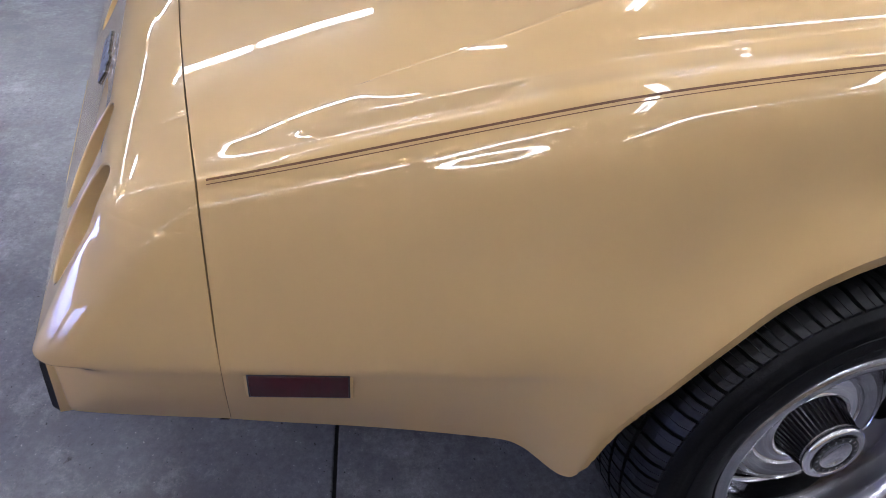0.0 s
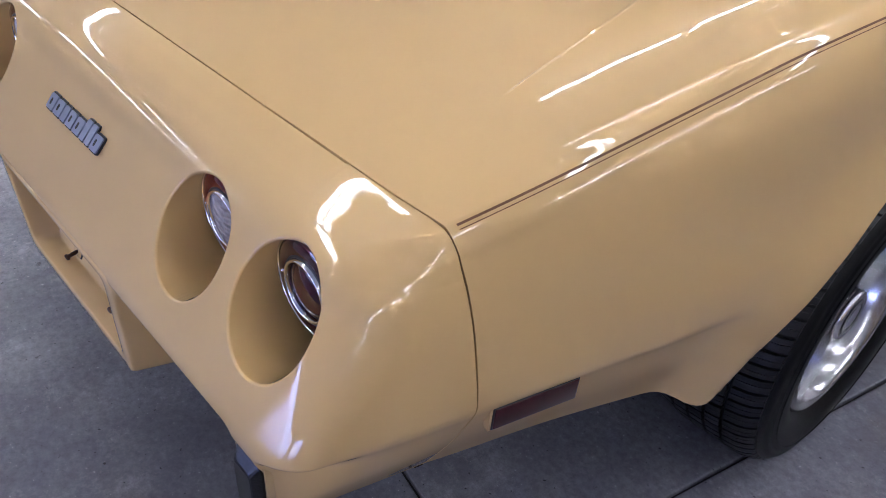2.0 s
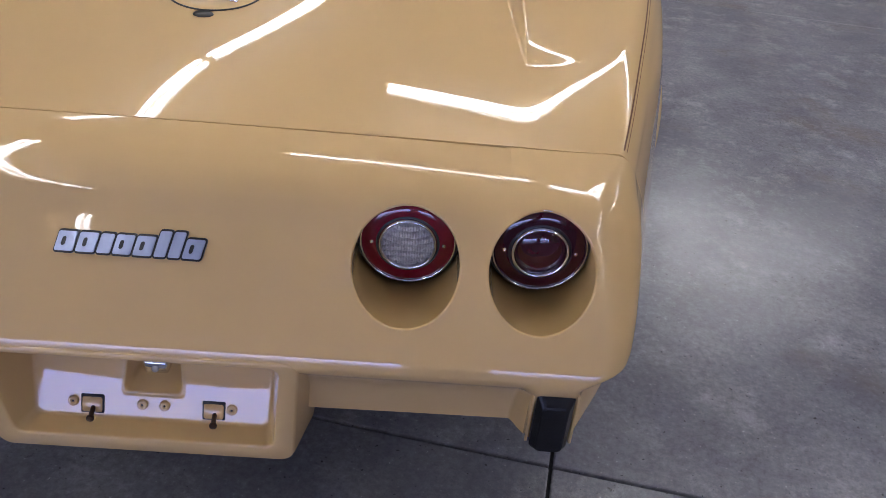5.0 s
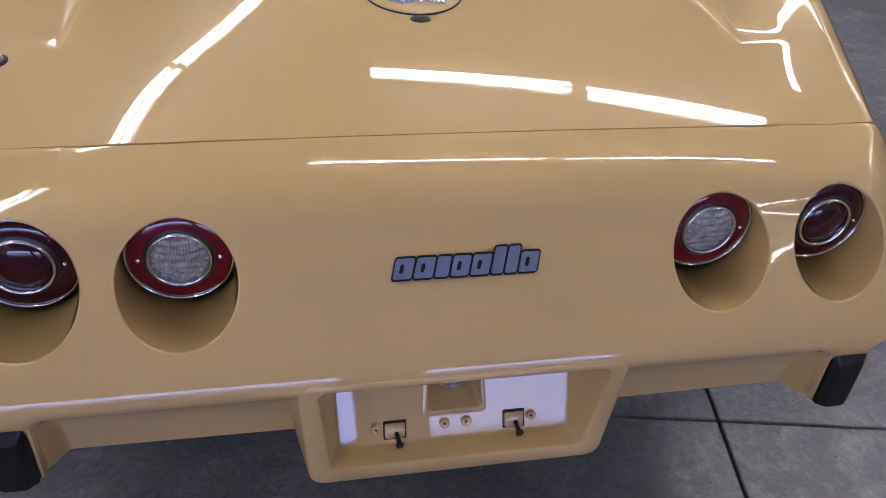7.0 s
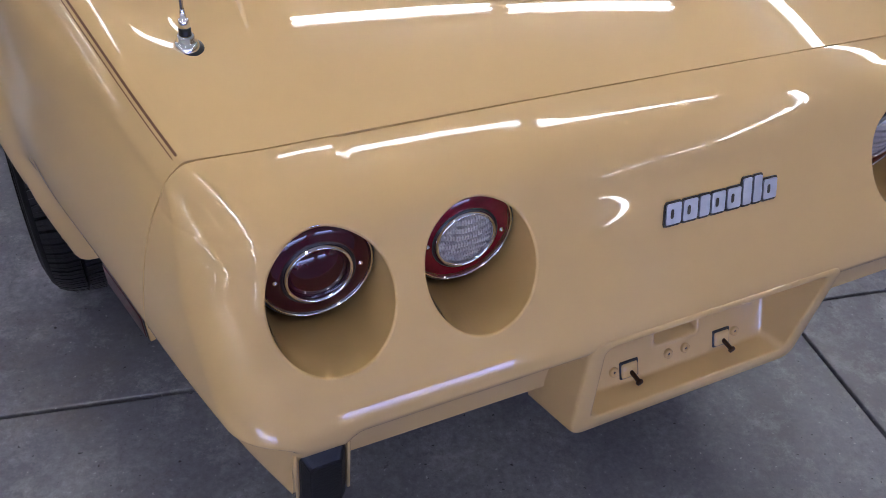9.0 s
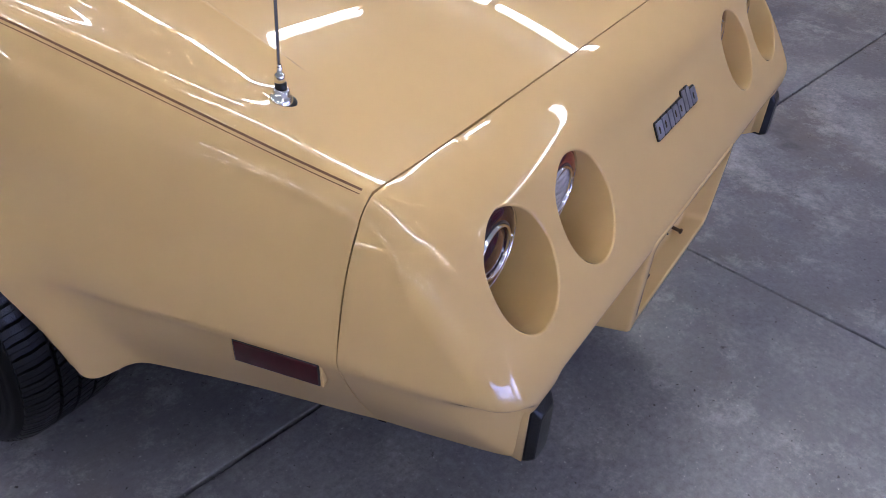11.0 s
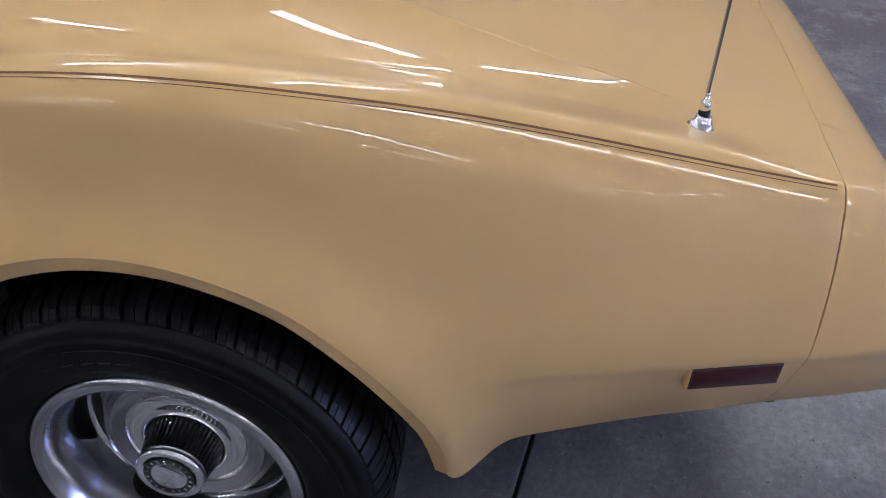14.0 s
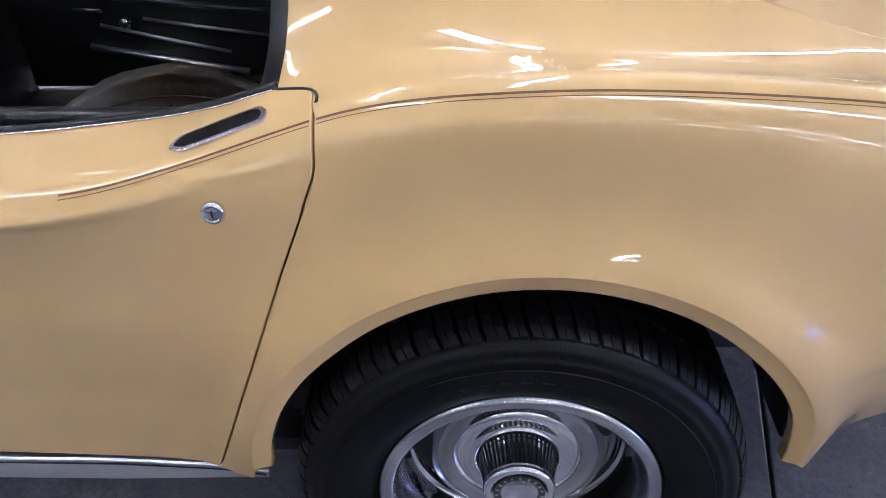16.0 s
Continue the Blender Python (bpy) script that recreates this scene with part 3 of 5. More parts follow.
def rear_field(x, y, z):
    """Distance in front of (below zero) or behind the rear face."""
    bow = 0.0145 * (x / 0.66) ** 2 * smooth(0.755, 0.797, z)
    zz = z + np.polyval(crown_fit, np.clip(x / 0.66, 0, 1.03) ** 2) * smooth(0.68, 0.79, z)
    yy = y - bow - tuck(z) * (1 - smooth(0.533, 0.561, x))
    p = np.stack([yy, zz], 1)
    best = np.full(len(p), 1e9)
    sign = np.ones(len(p))
    for a, b in zip(PROF[:-1], PROF[1:]):
        d = b - a
        w = p - a
        u = np.clip((w @ d) / (d @ d), 0, 1)
        q = ((w - u[:, None] * d) ** 2).sum(1)
        near = q < best
        best = np.where(near, q, best)
        sign = np.where(near, np.sign(d[1] * w[:, 0] - d[0] * w[:, 1]), sign)
    return np.sqrt(best) * sign


def side_field(x, y, z):
    back = np.clip(SEAM - y, 0, 1)
    wall = np.where(z < 0.75, np.interp(z, side_z[:, 1], side_z[:, 0]), np.interp(0.75, side_z[:, 1], side_z[:, 0]) + lean * (z - 0.75))
    k = smooth(0.56, 0.48, z)   # hardly drawn in below the lip, where the guards sit
    wall = wall - (0.225 - 0.030 * k) * back - (0.20 - 0.10 * k) * back ** 2
    over = wall - (0.6225 + 0.9 * np.clip(0.212 - back, 0, 1))   # cut in beside the guards
    return x - (wall - smooth(0.572, 0.535, z) * 0.5 * (over + np.sqrt(over * over + 0.0001)))


def tail_field(p):
    x, y, z = p.T
    a, b = rear_field(x, y, z), side_field(x, y, z)
    r = 0.012 + 0.022 * smooth(0.52, 0.58, z) + 0.036 * smooth(0.58, 0.74, z)
    r = 0.024 + (r - 0.024) * np.maximum(smooth(SEAM, SEAM - 0.09, y), smooth(0.74, 0.68, z))
    ra, rb = np.maximum(a + r, 0), np.maximum(b + r, 0)
    return np.minimum(np.maximum(a, b), -r) + np.hypot(ra, rb)


def shoot(origin, way):
    """How far along each way the surface lies."""
    lo, hi = np.full(len(origin), 0.02), np.full(len(origin), 0.42)
    fl, fh = tail_field(origin + lo[:, None] * way), tail_field(origin + hi[:, None] * way)
    for k in range(9):
        t = lo - fl * (hi - lo) / (fh - fl) if k % 3 else (lo + hi) / 2
        ft = tail_field(origin + t[:, None] * way)
        low = ft < 0
        lo, fl, hi, fh = np.where(low, t, lo), np.where(low, ft, fl), np.where(low, hi, t), np.where(low, fh, ft)
    return lo - fl * (hi - lo) / (fh - fl)


HX, HZ = 0.50, 0.60     # the fan's middle
xs_ = np.concatenate([np.linspace(0, 0.48, 60), [0.49]])
al = np.concatenate([np.linspace(0, 0.5, 50), np.linspace(0.5, math.pi / 2, 60)[1:]])
across = [(x, 0.0) for x in xs_] + [(HX, a) for a in al]          # start and turn about the upright, from the middle to the seam
levels = [("low", z) for z in np.concatenate([np.linspace(0.385, 0.50, 24), np.linspace(0.50, 0.59, 52)[1:]])]
levels += [("up", e) for e in np.concatenate([np.linspace(0, 0.62, 50), np.linspace(0.62, 1.15, 90)[1:], np.linspace(1.15, math.pi / 2, 30)[1:]])]
org, way = [], []
for kind_, v_ in levels:
    for x, a in across:
        org.append((x, SEAM, v_ if kind_ == "low" else HZ))
        e = 0.0 if kind_ == "low" else v_
        way.append((math.sin(a) * math.cos(e), -math.cos(a) * math.cos(e), math.sin(e)))
org, way = np.array(org), np.array(way)
pts = org + shoot(org, way)[:, None] * way
# the edge at the seam is led into the wings' own section
angle = np.arctan2(way[:, 2], np.maximum(way[:, 0], 1e-9))
sect_a = np.arctan2(seam_section[:, 1] - HZ, seam_section[:, 0] - HX)
sect_r = np.hypot(seam_section[:, 1] - HZ, seam_section[:, 0] - HX)
fan = np.linspace(0, math.pi / 2, 120)
fan_way = np.stack([np.cos(fan), 0 * fan, np.sin(fan)], 1)
fan_r = shoot(np.tile([HX, SEAM, HZ], (120, 1)), fan_way)
keep = sect_a > -0.2
order = np.argsort(sect_a[keep])
gap = np.interp(fan, sect_a[keep][order], sect_r[keep][order]) - fan_r
for _ in range(3):
    gap = np.convolve(np.concatenate([gap[:1].repeat(3), gap, gap[-1:].repeat(3)]), np.ones(7) / 7, "valid")
upper = (org[:, 2] == HZ) & (org[:, 0] == HX)
amount = np.where(upper, np.interp(angle, fan, gap), 0.0) * (1 - smooth(0.0, 0.075, SEAM - pts[:, 1]))
pts = pts + np.stack([np.cos(angle), 0 * angle, np.sin(angle)], 1) * amount[:, None]
g = pts.reshape(len(levels), len(across), 3)
n = grid_normals(g)
f = grid_faces(*g.shape[:2])
if n[90, 20, 1] > 0:
    n = -n
    f = [tuple(reversed(q)) for q in f]
n[:, 0] *= np.array([0, 1, 1])
# one normal where the fan closes at the top
n[-1, len(xs_):] = n[-1, len(xs_)]
v, n = g.reshape(-1, 3), n.reshape(-1, 3)


def tail_seam(p):
    return seam_y(p) - 0.0018 - 0.0012 * smooth(0.58, 0.64, p[:, 2]) - p[:, 1]


def tail_foot(p):
    x, y = np.abs(p[:, 0]), p[:, 1]
    house = 0.402 + 0.035 * np.clip((SEAM - y) / 0.21, 0, 1)
    low = 0.4185 + 0.011 * (x - 0.4)
    return p[:, 2] - (low + (house - low) * smooth(0.535, 0.560, x))


for field in (tail_seam, tail_foot):
    v, n, f, rim = clip(v, n, f, field)
    v, n, f = hem(v, n, f, rim, field, 0.0006 if field is tail_seam else 0.003, 0.012)
LAMPS = ((0.364, 0.690), (0.549, 0.692))
LAMP_R, LAMP_Y = 0.0760, 0.166
for lx, lz in LAMPS:
    def hole(p, lx=lx, lz=lz - 0.0035):
        return np.where(p[:, 1] < 0.24, np.hypot(p[:, 0] - lx, (p[:, 2] - lz) * np.where(p[:, 2] > lz, 1.06, 1.0)) - LAMP_R, 1.0)
    v, n, f, rim = clip(v, n, f, hole)
    v, n, f = hem(v, n, f, rim, hole, 0.0035, 0.1, plane=LAMP_Y + 0.01)


def plate_gap(p):
    return np.where(p[:, 2] < 0.5505, np.abs(p[:, 0]) - 0.218, 1.0)


v, n, f, rim = clip(v, n, f, plate_gap)
v, n, f = compact(*both_sides(v, n, f))
tail = sheet("tail_fascia", v, n, f, PAINT, car, "yellow soft tail moulding with four deep round lamp wells")

# dark underbody, and a dark sheet added behind the gaps as their shade
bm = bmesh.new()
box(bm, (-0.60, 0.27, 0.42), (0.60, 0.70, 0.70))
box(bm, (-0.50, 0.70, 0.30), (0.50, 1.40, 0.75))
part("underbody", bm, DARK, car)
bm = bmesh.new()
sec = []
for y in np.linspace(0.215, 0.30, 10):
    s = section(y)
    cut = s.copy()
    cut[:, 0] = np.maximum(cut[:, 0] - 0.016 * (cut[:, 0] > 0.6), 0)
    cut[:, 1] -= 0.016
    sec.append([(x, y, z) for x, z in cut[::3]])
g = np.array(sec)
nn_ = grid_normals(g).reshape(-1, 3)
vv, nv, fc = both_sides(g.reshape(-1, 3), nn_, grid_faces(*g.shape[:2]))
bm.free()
sheet("gap_backing", vv, nv, fc, DARK, car)

# ---- plate recess ----
def plate_box():
    bm = bmesh.new()

    def ring(pts):
        return [bm.verts.new(p) for p in pts]

    def quad_ring(xt, xb, zt, zb, yt, yb, r, seg=6):
        """A rounded trapezium facing rearwards, wider at the top; starts at the top right and runs round."""
        out = []
        for cx, cz, a0 in ((xt - r, zt - r, 0), (-(xt - r), zt - r, 90), (-(xb - r), zb + r, 180), (xb - r, zb + r, 270)):
            for k in range(seg + 1):
                a = radians(a0 + 90 * k / seg)
                z = cz + r * math.sin(a)
                t = (z - zb) / (zt - zb)
                out.append((cx + r * math.cos(a), yb + (yt - yb) * t, z))
        return out
    loops = [ring(quad_ring(0.256, 0.232, 0.556, 0.348, 0.125, 0.135, 0.02)),
             ring(quad_ring(0.2285, 0.2180, 0.5615, 0.3600, 0.0400, 0.0480, 0.022)),
             ring(quad_ring(0.2267, 0.2162, 0.5610, 0.3620, 0.0355, 0.0430, 0.021)),
             ring(quad_ring(0.2237, 0.2135, 0.5600, 0.3645, 0.0338, 0.0408, 0.020)),
             ring(quad_ring(0.2040, 0.1910, 0.5520, 0.3870, 0.0330, 0.0400, 0.016)),
             ring(quad_ring(0.2018, 0.1888, 0.5506, 0.3896, 0.0338, 0.0408, 0.015)),
             ring(quad_ring(0.2004, 0.1874, 0.5494, 0.3912, 0.0368, 0.0432, 0.014)),
             ring(quad_ring(0.181, 0.176, 0.547, 0.389, 0.140, 0.076, 0.012)),
             ring(quad_ring(0.177, 0.172, 0.544, 0.392, 0.147, 0.080, 0.010)),
             ring(quad_ring(0.1745, 0.1695, 0.5425, 0.3945, 0.1463, 0.0810, 0.009)),
             ring(quad_ring(0.041, 0.049, 0.5428, 0.422, 0.1466, 0.0932, 0.008)),
             ring(quad_ring(0.038, 0.046, 0.543, 0.426, 0.1465, 0.0950, 0.008)),
             ring(quad_ring(0.036, 0.044, 0.5425, 0.428, 0.1455, 0.0940, 0.008)),
             ring(quad_ring(0.034, 0.041, 0.5415, 0.431, 0.148, 0.098, 0.007)),
             ring(quad_ring(0.031, 0.037, 0.540, 0.436, 0.172, 0.152, 0.006)),
             ring(quad_ring(0.029, 0.035, 0.538, 0.440, 0.175, 0.158, 0.006))]
    k = len(loops[0])
    for a, b in zip(loops, loops[1:]):
        for i in range(k):
            bm.faces.new((a[i], a[(i + 1) % k], b[(i + 1) % k], b[i]))
    bm.faces.new(loops[-1])
    bmesh.ops.recalc_face_normals(bm, faces=bm.faces)
    return bm


plate = part("plate_recess", plate_box(), PAINT, car, "yellow number plate recess, left empty")

# ---- bumper guards ----
def arch_strip(x0, x1, z0, z1, y0, y1, thick, r=0.010):
    """A flange: up one side, over the top and down the other, with rounded corners."""
    def line(g):
        a, b, t, q = x0 - g, x1 + g, z1 + g, r + g
        out = [(a, z0)]
        out += [(a + q - q * math.cos(k), t - q + q * math.sin(k)) for k in np.linspace(0, math.pi / 2, 7)]
        out += [(b - q + q * math.sin(k), t - q + q * math.cos(k)) for k in np.linspace(0, math.pi / 2, 7)]
        return out + [(b, z0)]
    bm = bmesh.new()
    loops = []
    for g, y in ((0, y1), (0, y0 + 0.0006), (0.0006, y0), (thick - 0.0006, y0), (thick, y0 + 0.0006), (thick, y1)):
        loops.append([bm.verts.new((x, y, z)) for x, z in line(g)])
    for p, q in zip(loops, loops[1:]):
        for i in range(len(p) - 1):
            bm.faces.new((p[i], p[i + 1], q[i + 1], q[i]))
    for e in (0, -1):
        bm.faces.new([q[e] for q in loops])
    bmesh.ops.recalc_face_normals(bm, faces=bm.faces)
    return bm


for s in (-1, 1):
    bm = arch_strip(0.5565, 0.6165, 0.436, 0.5345, 0.0415, 0.075, 0.0042)
    for w in bm.verts:
        w.co.x *= s
    bmesh.ops.recalc_face_normals(bm, faces=bm.faces)
    part("guard_flange", bm, PAINT, car, "thin yellow flange round the bumper guard")
    bm = bmesh.new()
    lo_x, hi_x = 0.5595, 0.6135
    rings = []
    for inset, y in ((0.0, 0.075), (0.0, 0.040), (0.0012, 0.0385), (0.0075, 0.0300), (0.0095, 0.0290)):
        q = 0.007
        x0, x1, z0, z1 = lo_x + inset, hi_x - inset, 0.4255 + inset * 0.4, 0.5315 - inset * 2.0
        ring = []
        for cx_, cz_, a0 in ((x1 - q, z1 - q, 0), (x0 + q, z1 - q, 90), (x0 + q, z0 + q, 180), (x1 - q, z0 + q, 270)):
            ring += [bm.verts.new((s * (cx_ + q * math.cos(radians(a0 + k))), y, cz_ + q * math.sin(radians(a0 + k)))) for k in (0, 30, 60, 90)]
        rings.append(ring)
    for p, q in zip(rings, rings[1:]):
        for i in range(len(p)):
            j = (i + 1) % len(p)
            bm.faces.new((p[i], p[j], q[j], q[i]))
    bm.faces.new(rings[-1])
    bmesh.ops.recalc_face_normals(bm, faces=bm.faces)
    part("bumper_guard", bm, RUBBER, car, "black rubber bumper guard", True)

# ---- wheels ----
def wheel(s, wy):
    """A wheel with its face at x = s * 0.862."""
    if s < 0:
        m = Matrix.Translation((-0.862, wy, 0.327)) @ pose(0, 0, 0, 0, -90, 0)
    else:
        m = Matrix.Translation((0.862, wy, 0.327)) @ pose(0, 0, 0, 0, 90, 0)
    bm = bmesh.new()
    lathe(bm, [(0.085, -0.082), (0.104, -0.080), (0.116, -0.074), (0.128, -0.076), (0.142, -0.094), (0.156, -0.112), (0.168, -0.118), (0.176, -0.105), (0.180, -0.06), (0.183, -0.02)], m, 72)
    rim = part("wheel", bm, STEEL, car, "slotted steel wheel with bright trim ring and finned cap")
    bm = bmesh.new()
    lathe(bm, [(0.174, -0.072), (0.178, -0.030), (0.186, -0.006), (0.192, 0.0), (0.200, 0.001), (0.208, -0.003), (0.212, -0.010), (0.211, -0.02)], m, 96)
    part("trim_ring", bm, RING, rim, "brushed bright trim ring")
    bm = bmesh.new()
    lathe(bm, [(0.204, -0.02), (0.212, -0.006), (0.222, 0.004), (0.240, 0.012), (0.262, 0.016), (0.285, 0.012), (0.288, 0.0125), (0.290, 0.0105), (0.298, 0.0085), (0.3035, 0.0075), (0.306, 0.0055), (0.311, 0.001), (0.3145, -0.005), (0.3155, -0.014), (0.3185, -0.030),
               (0.3215, -0.055), (0.3245, -0.09), (0.3255, -0.19), (0.318, -0.225), (0.30, -0.245), (0.25, -0.25), (0.2, -0.23)], m, 120)
    part("tyre", bm, TYRE, rim, "black radial tyre with open tread blocks")
    # tread blocks
    bm = bmesh.new()
    rnd = random.Random(5)
    n_b = 68
    pitch = 2 * math.pi / n_b
    starts = np.cumsum([0] + [pitch * (0.86 + 0.28 * ((k * 5) % 7) / 6) for k in range(n_b)])
    starts *= 2 * math.pi / starts[-1]
    rowset = ((((0.3185, -0.003), (0.3262, -0.0165), (0.3318, -0.032), (0.3345, -0.058)), 0.0, 0.80, 2),
              (((0.3348, -0.065), (0.3352, -0.079), (0.3355, -0.094)), 0.45, 0.84, 2),
              (((0.3356, -0.101), (0.3356, -0.129)), 0.1, 0.84, 2), (((0.3355, -0.136), (0.3352, -0.163)), 0.55, 0.84, 1),
              (((0.3345, -0.170), (0.3290, -0.205), (0.315, -0.232)), 0.3, 0.84, 1))
    for k in range(n_b):
        step = starts[k + 1] - starts[k]
        for path, sh, kk, cuts in rowset:
            lo = starts[k] + sh * step
            edges = [0.0] + sorted((c + 1) / cuts + rnd.uniform(-0.07, 0.07) for c in range(cuts - 1)) + [1.0]
            for e0, e1 in zip(edges, edges[1:]):
                a0, a1 = lo + step * kk * (e0 + 0.022 * (e0 > 0)), lo + step * kk * (e1 - 0.022 * (e1 < 1))
                inset = rnd.uniform(0, 0.0008)
                cols = []
                for i, (rr, zz) in enumerate(path):
                    sk = 0.010 * i + 0.004 * (i % 2)
                    cols.append([bm.verts.new(m @ Vector((r * math.cos(d + sk), r * math.sin(d + sk), zz)))
                                 for r, d in ((rr - 0.010, a0 - 0.001), (rr - inset, a0), (rr - inset, a1), (rr - 0.010, a1 + 0.001))])
                for p, q in zip(cols, cols[1:]):
                    for i in range(3):
                        bm.faces.new((p[i], p[i + 1], q[i + 1], q[i]))
                bm.faces.new(cols[0])
                bm.faces.new(cols[-1])
    bmesh.ops.recalc_face_normals(bm, faces=bm.faces)
    tread = part("tread", bm, TREAD, rim, "rows of black tread blocks", True)
    tagged(tread, kind="stuff")
    # hub dish, five dark patches for the shade in its windows, the finned cap
    hub = m @ Matrix.Translation((0, 0, -0.079))
    dish = ((0.116, -0.074), (0.128, -0.076), (0.142, -0.094), (0.156, -0.112), (0.168, -0.118), (0.176, -0.105))
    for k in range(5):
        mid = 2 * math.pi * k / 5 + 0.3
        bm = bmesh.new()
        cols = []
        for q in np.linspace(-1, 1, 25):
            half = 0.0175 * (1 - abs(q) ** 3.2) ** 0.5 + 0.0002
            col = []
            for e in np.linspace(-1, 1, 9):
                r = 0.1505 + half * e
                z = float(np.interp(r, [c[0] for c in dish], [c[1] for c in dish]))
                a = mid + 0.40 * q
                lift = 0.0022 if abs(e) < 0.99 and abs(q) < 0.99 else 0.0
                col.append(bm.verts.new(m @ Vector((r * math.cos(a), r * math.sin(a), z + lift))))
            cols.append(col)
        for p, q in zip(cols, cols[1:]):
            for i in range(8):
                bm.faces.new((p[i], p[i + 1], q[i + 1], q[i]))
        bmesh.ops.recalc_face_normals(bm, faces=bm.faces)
        part("slot_shade", bm, DARK, rim)
    bm = bmesh.new()
    lathe(bm, [(0.108, -0.028), (0.106, -0.010), (0.100, -0.002), (0.090, 0.003), (0.078, 0.003), (0.068, -0.001), (0.064, 0.004)], hub, 64)
    part("cap_skirt", bm, CHROME, rim)
    bm = bmesh.new()
    n_f = 48
    lathe(bm, [(0.060, 0.0), (0.048, 0.056)], hub, 48)
    part("cap_core", bm, BLACK, rim)
    bm = bmesh.new()
    for k in range(n_f):
        a = 2 * math.pi * k / n_f
        mm = hub @ Matrix.Rotation(a, 4, "Z")
        q = [(0.0625, -0.0016, 0.0), (0.0625, 0.0016, 0.0), (0.0510, 0.0012, 0.056), (0.0510, -0.0012, 0.056)]
        tops = [bm.verts.new(mm @ Vector(c)) for c in q]
        lows = [bm.verts.new(mm @ Vector((c[0] - 0.004, c[1], c[2]))) for c in q]
        bm.faces.new(tops)
        for i in range(4):
            bm.faces.new((tops[i], tops[(i + 1) % 4], lows[(i + 1) % 4], lows[i]))
    bmesh.ops.recalc_face_normals(bm, faces=bm.faces)
    tagged(part("cap_fin", bm, STEEL, rim, "fine bright radial fins", True), kind="stuff")
    bm = bmesh.new()
    lathe(bm, [(0.051, 0.051), (0.054, 0.057), (0.053, 0.064), (0.048, 0.067), (0.043, 0.067), (0.042, 0.065), (0.036, 0.065), (0.035, 0.067), (0.025, 0.067), (0.023, 0.065), (0.0, 0.065)], hub, 48)
    part("cap_medallion", bm, CHROME, rim, "round chrome medallion")
    bm = bmesh.new()
    lathe(bm, [(0.0275, 0.0674), (0.028, 0.0680), (0.0385, 0.0680), (0.039, 0.0674)], hub, 48)
    band = part("cap_band", bm, BLACK, rim, "dark enamel band")
    for k in range(18):
        bm = bmesh.new()
        box(bm, (0.0310, -0.0017, 0.0678), (0.0362, 0.0017, 0.0688), 0.0003, 1)
        bmesh.ops.transform(bm, matrix=hub @ Matrix.Rotation(2 * math.pi * (k + (0.4 if k > 8 else 0)) / 18.6, 4, "Z"), verts=bm.verts)
        part("band_mark", bm, CHROME, band, "", True)
    # raised marks and ring on the side wall
    for k, a in enumerate((0.30, 0.215, 0.135, 0.07, 0.0, -0.075, -0.15)):
        bm = bmesh.new()
        grid = [[bm.verts.new(m @ Matrix.Rotation(math.pi * (0 if s > 0 else 1) + a * 1.45 + d, 4, "Z") @ Vector((-r, 0, h)))
                 for r, h in ((0.2395, 0.0118), (0.2405, 0.0132), (0.2555, 0.0162), (0.2565, 0.0152))] for d in (-0.033, -0.012, 0.012, 0.033)]
        for p, q in zip(grid, grid[1:]):
            for i in range(3):
                bm.faces.new((p[i], p[i + 1], q[i + 1], q[i]))
        bmesh.ops.recalc_face_normals(bm, faces=bm.faces)
        part("sidewall_mark", bm, TYRE, rim, "", True)
    bm = bmesh.new()
    lathe(bm, [(0.2745, 0.0138), (0.2755, 0.0162), (0.277, 0.0138)], m, 120)
    part("sidewall_rib", bm, TYRE, rim)
    # inner drum that fills the wheel
    bm = bmesh.new()
    lathe(bm, [(0.0, -0.135), (0.19, -0.135), (0.2, -0.2)], m, 32)
    part("brake_drum", bm, DARK, rim)
    return rim


for s in (-1, 1):
    for wy in (1.145, FRONT_WY):
        wheel(s, wy)

# splash flaps behind the rear wheels
for s in (-1, 1):
    bm = bmesh.new()
    box(bm, (s * 0.735 - 0.055, 0.748, 0.385), (s * 0.735 + 0.045, 0.758, 0.50), 0.004)
    for w in bm.verts:
        w.co.y += 0.25 * max(0, 0.40 - w.co.z)
    part("splash_flap", bm, RUBBER, car, "black rubber splash flap")

# wheel wells
for s in (-1, 1):
    for wy in (WY, FRONT_WY):
        bm = bmesh.new()
        rings = []
        for x in (0.79, 0.70, 0.45):
            rings.append([bm.verts.new((s * x, wy + 0.388 * math.cos(a), 0.354 + 0.388 * math.sin(a))) for a in np.linspace(0.02, math.pi - 0.02, 40)])
        for p, q in zip(rings, rings[1:]):
            for i in range(39):
                bm.faces.new((p[i], p[i + 1], q[i + 1], q[i]))
        bm.faces.new(rings[-1])
        part("wheel_well", bm, DARK, car)

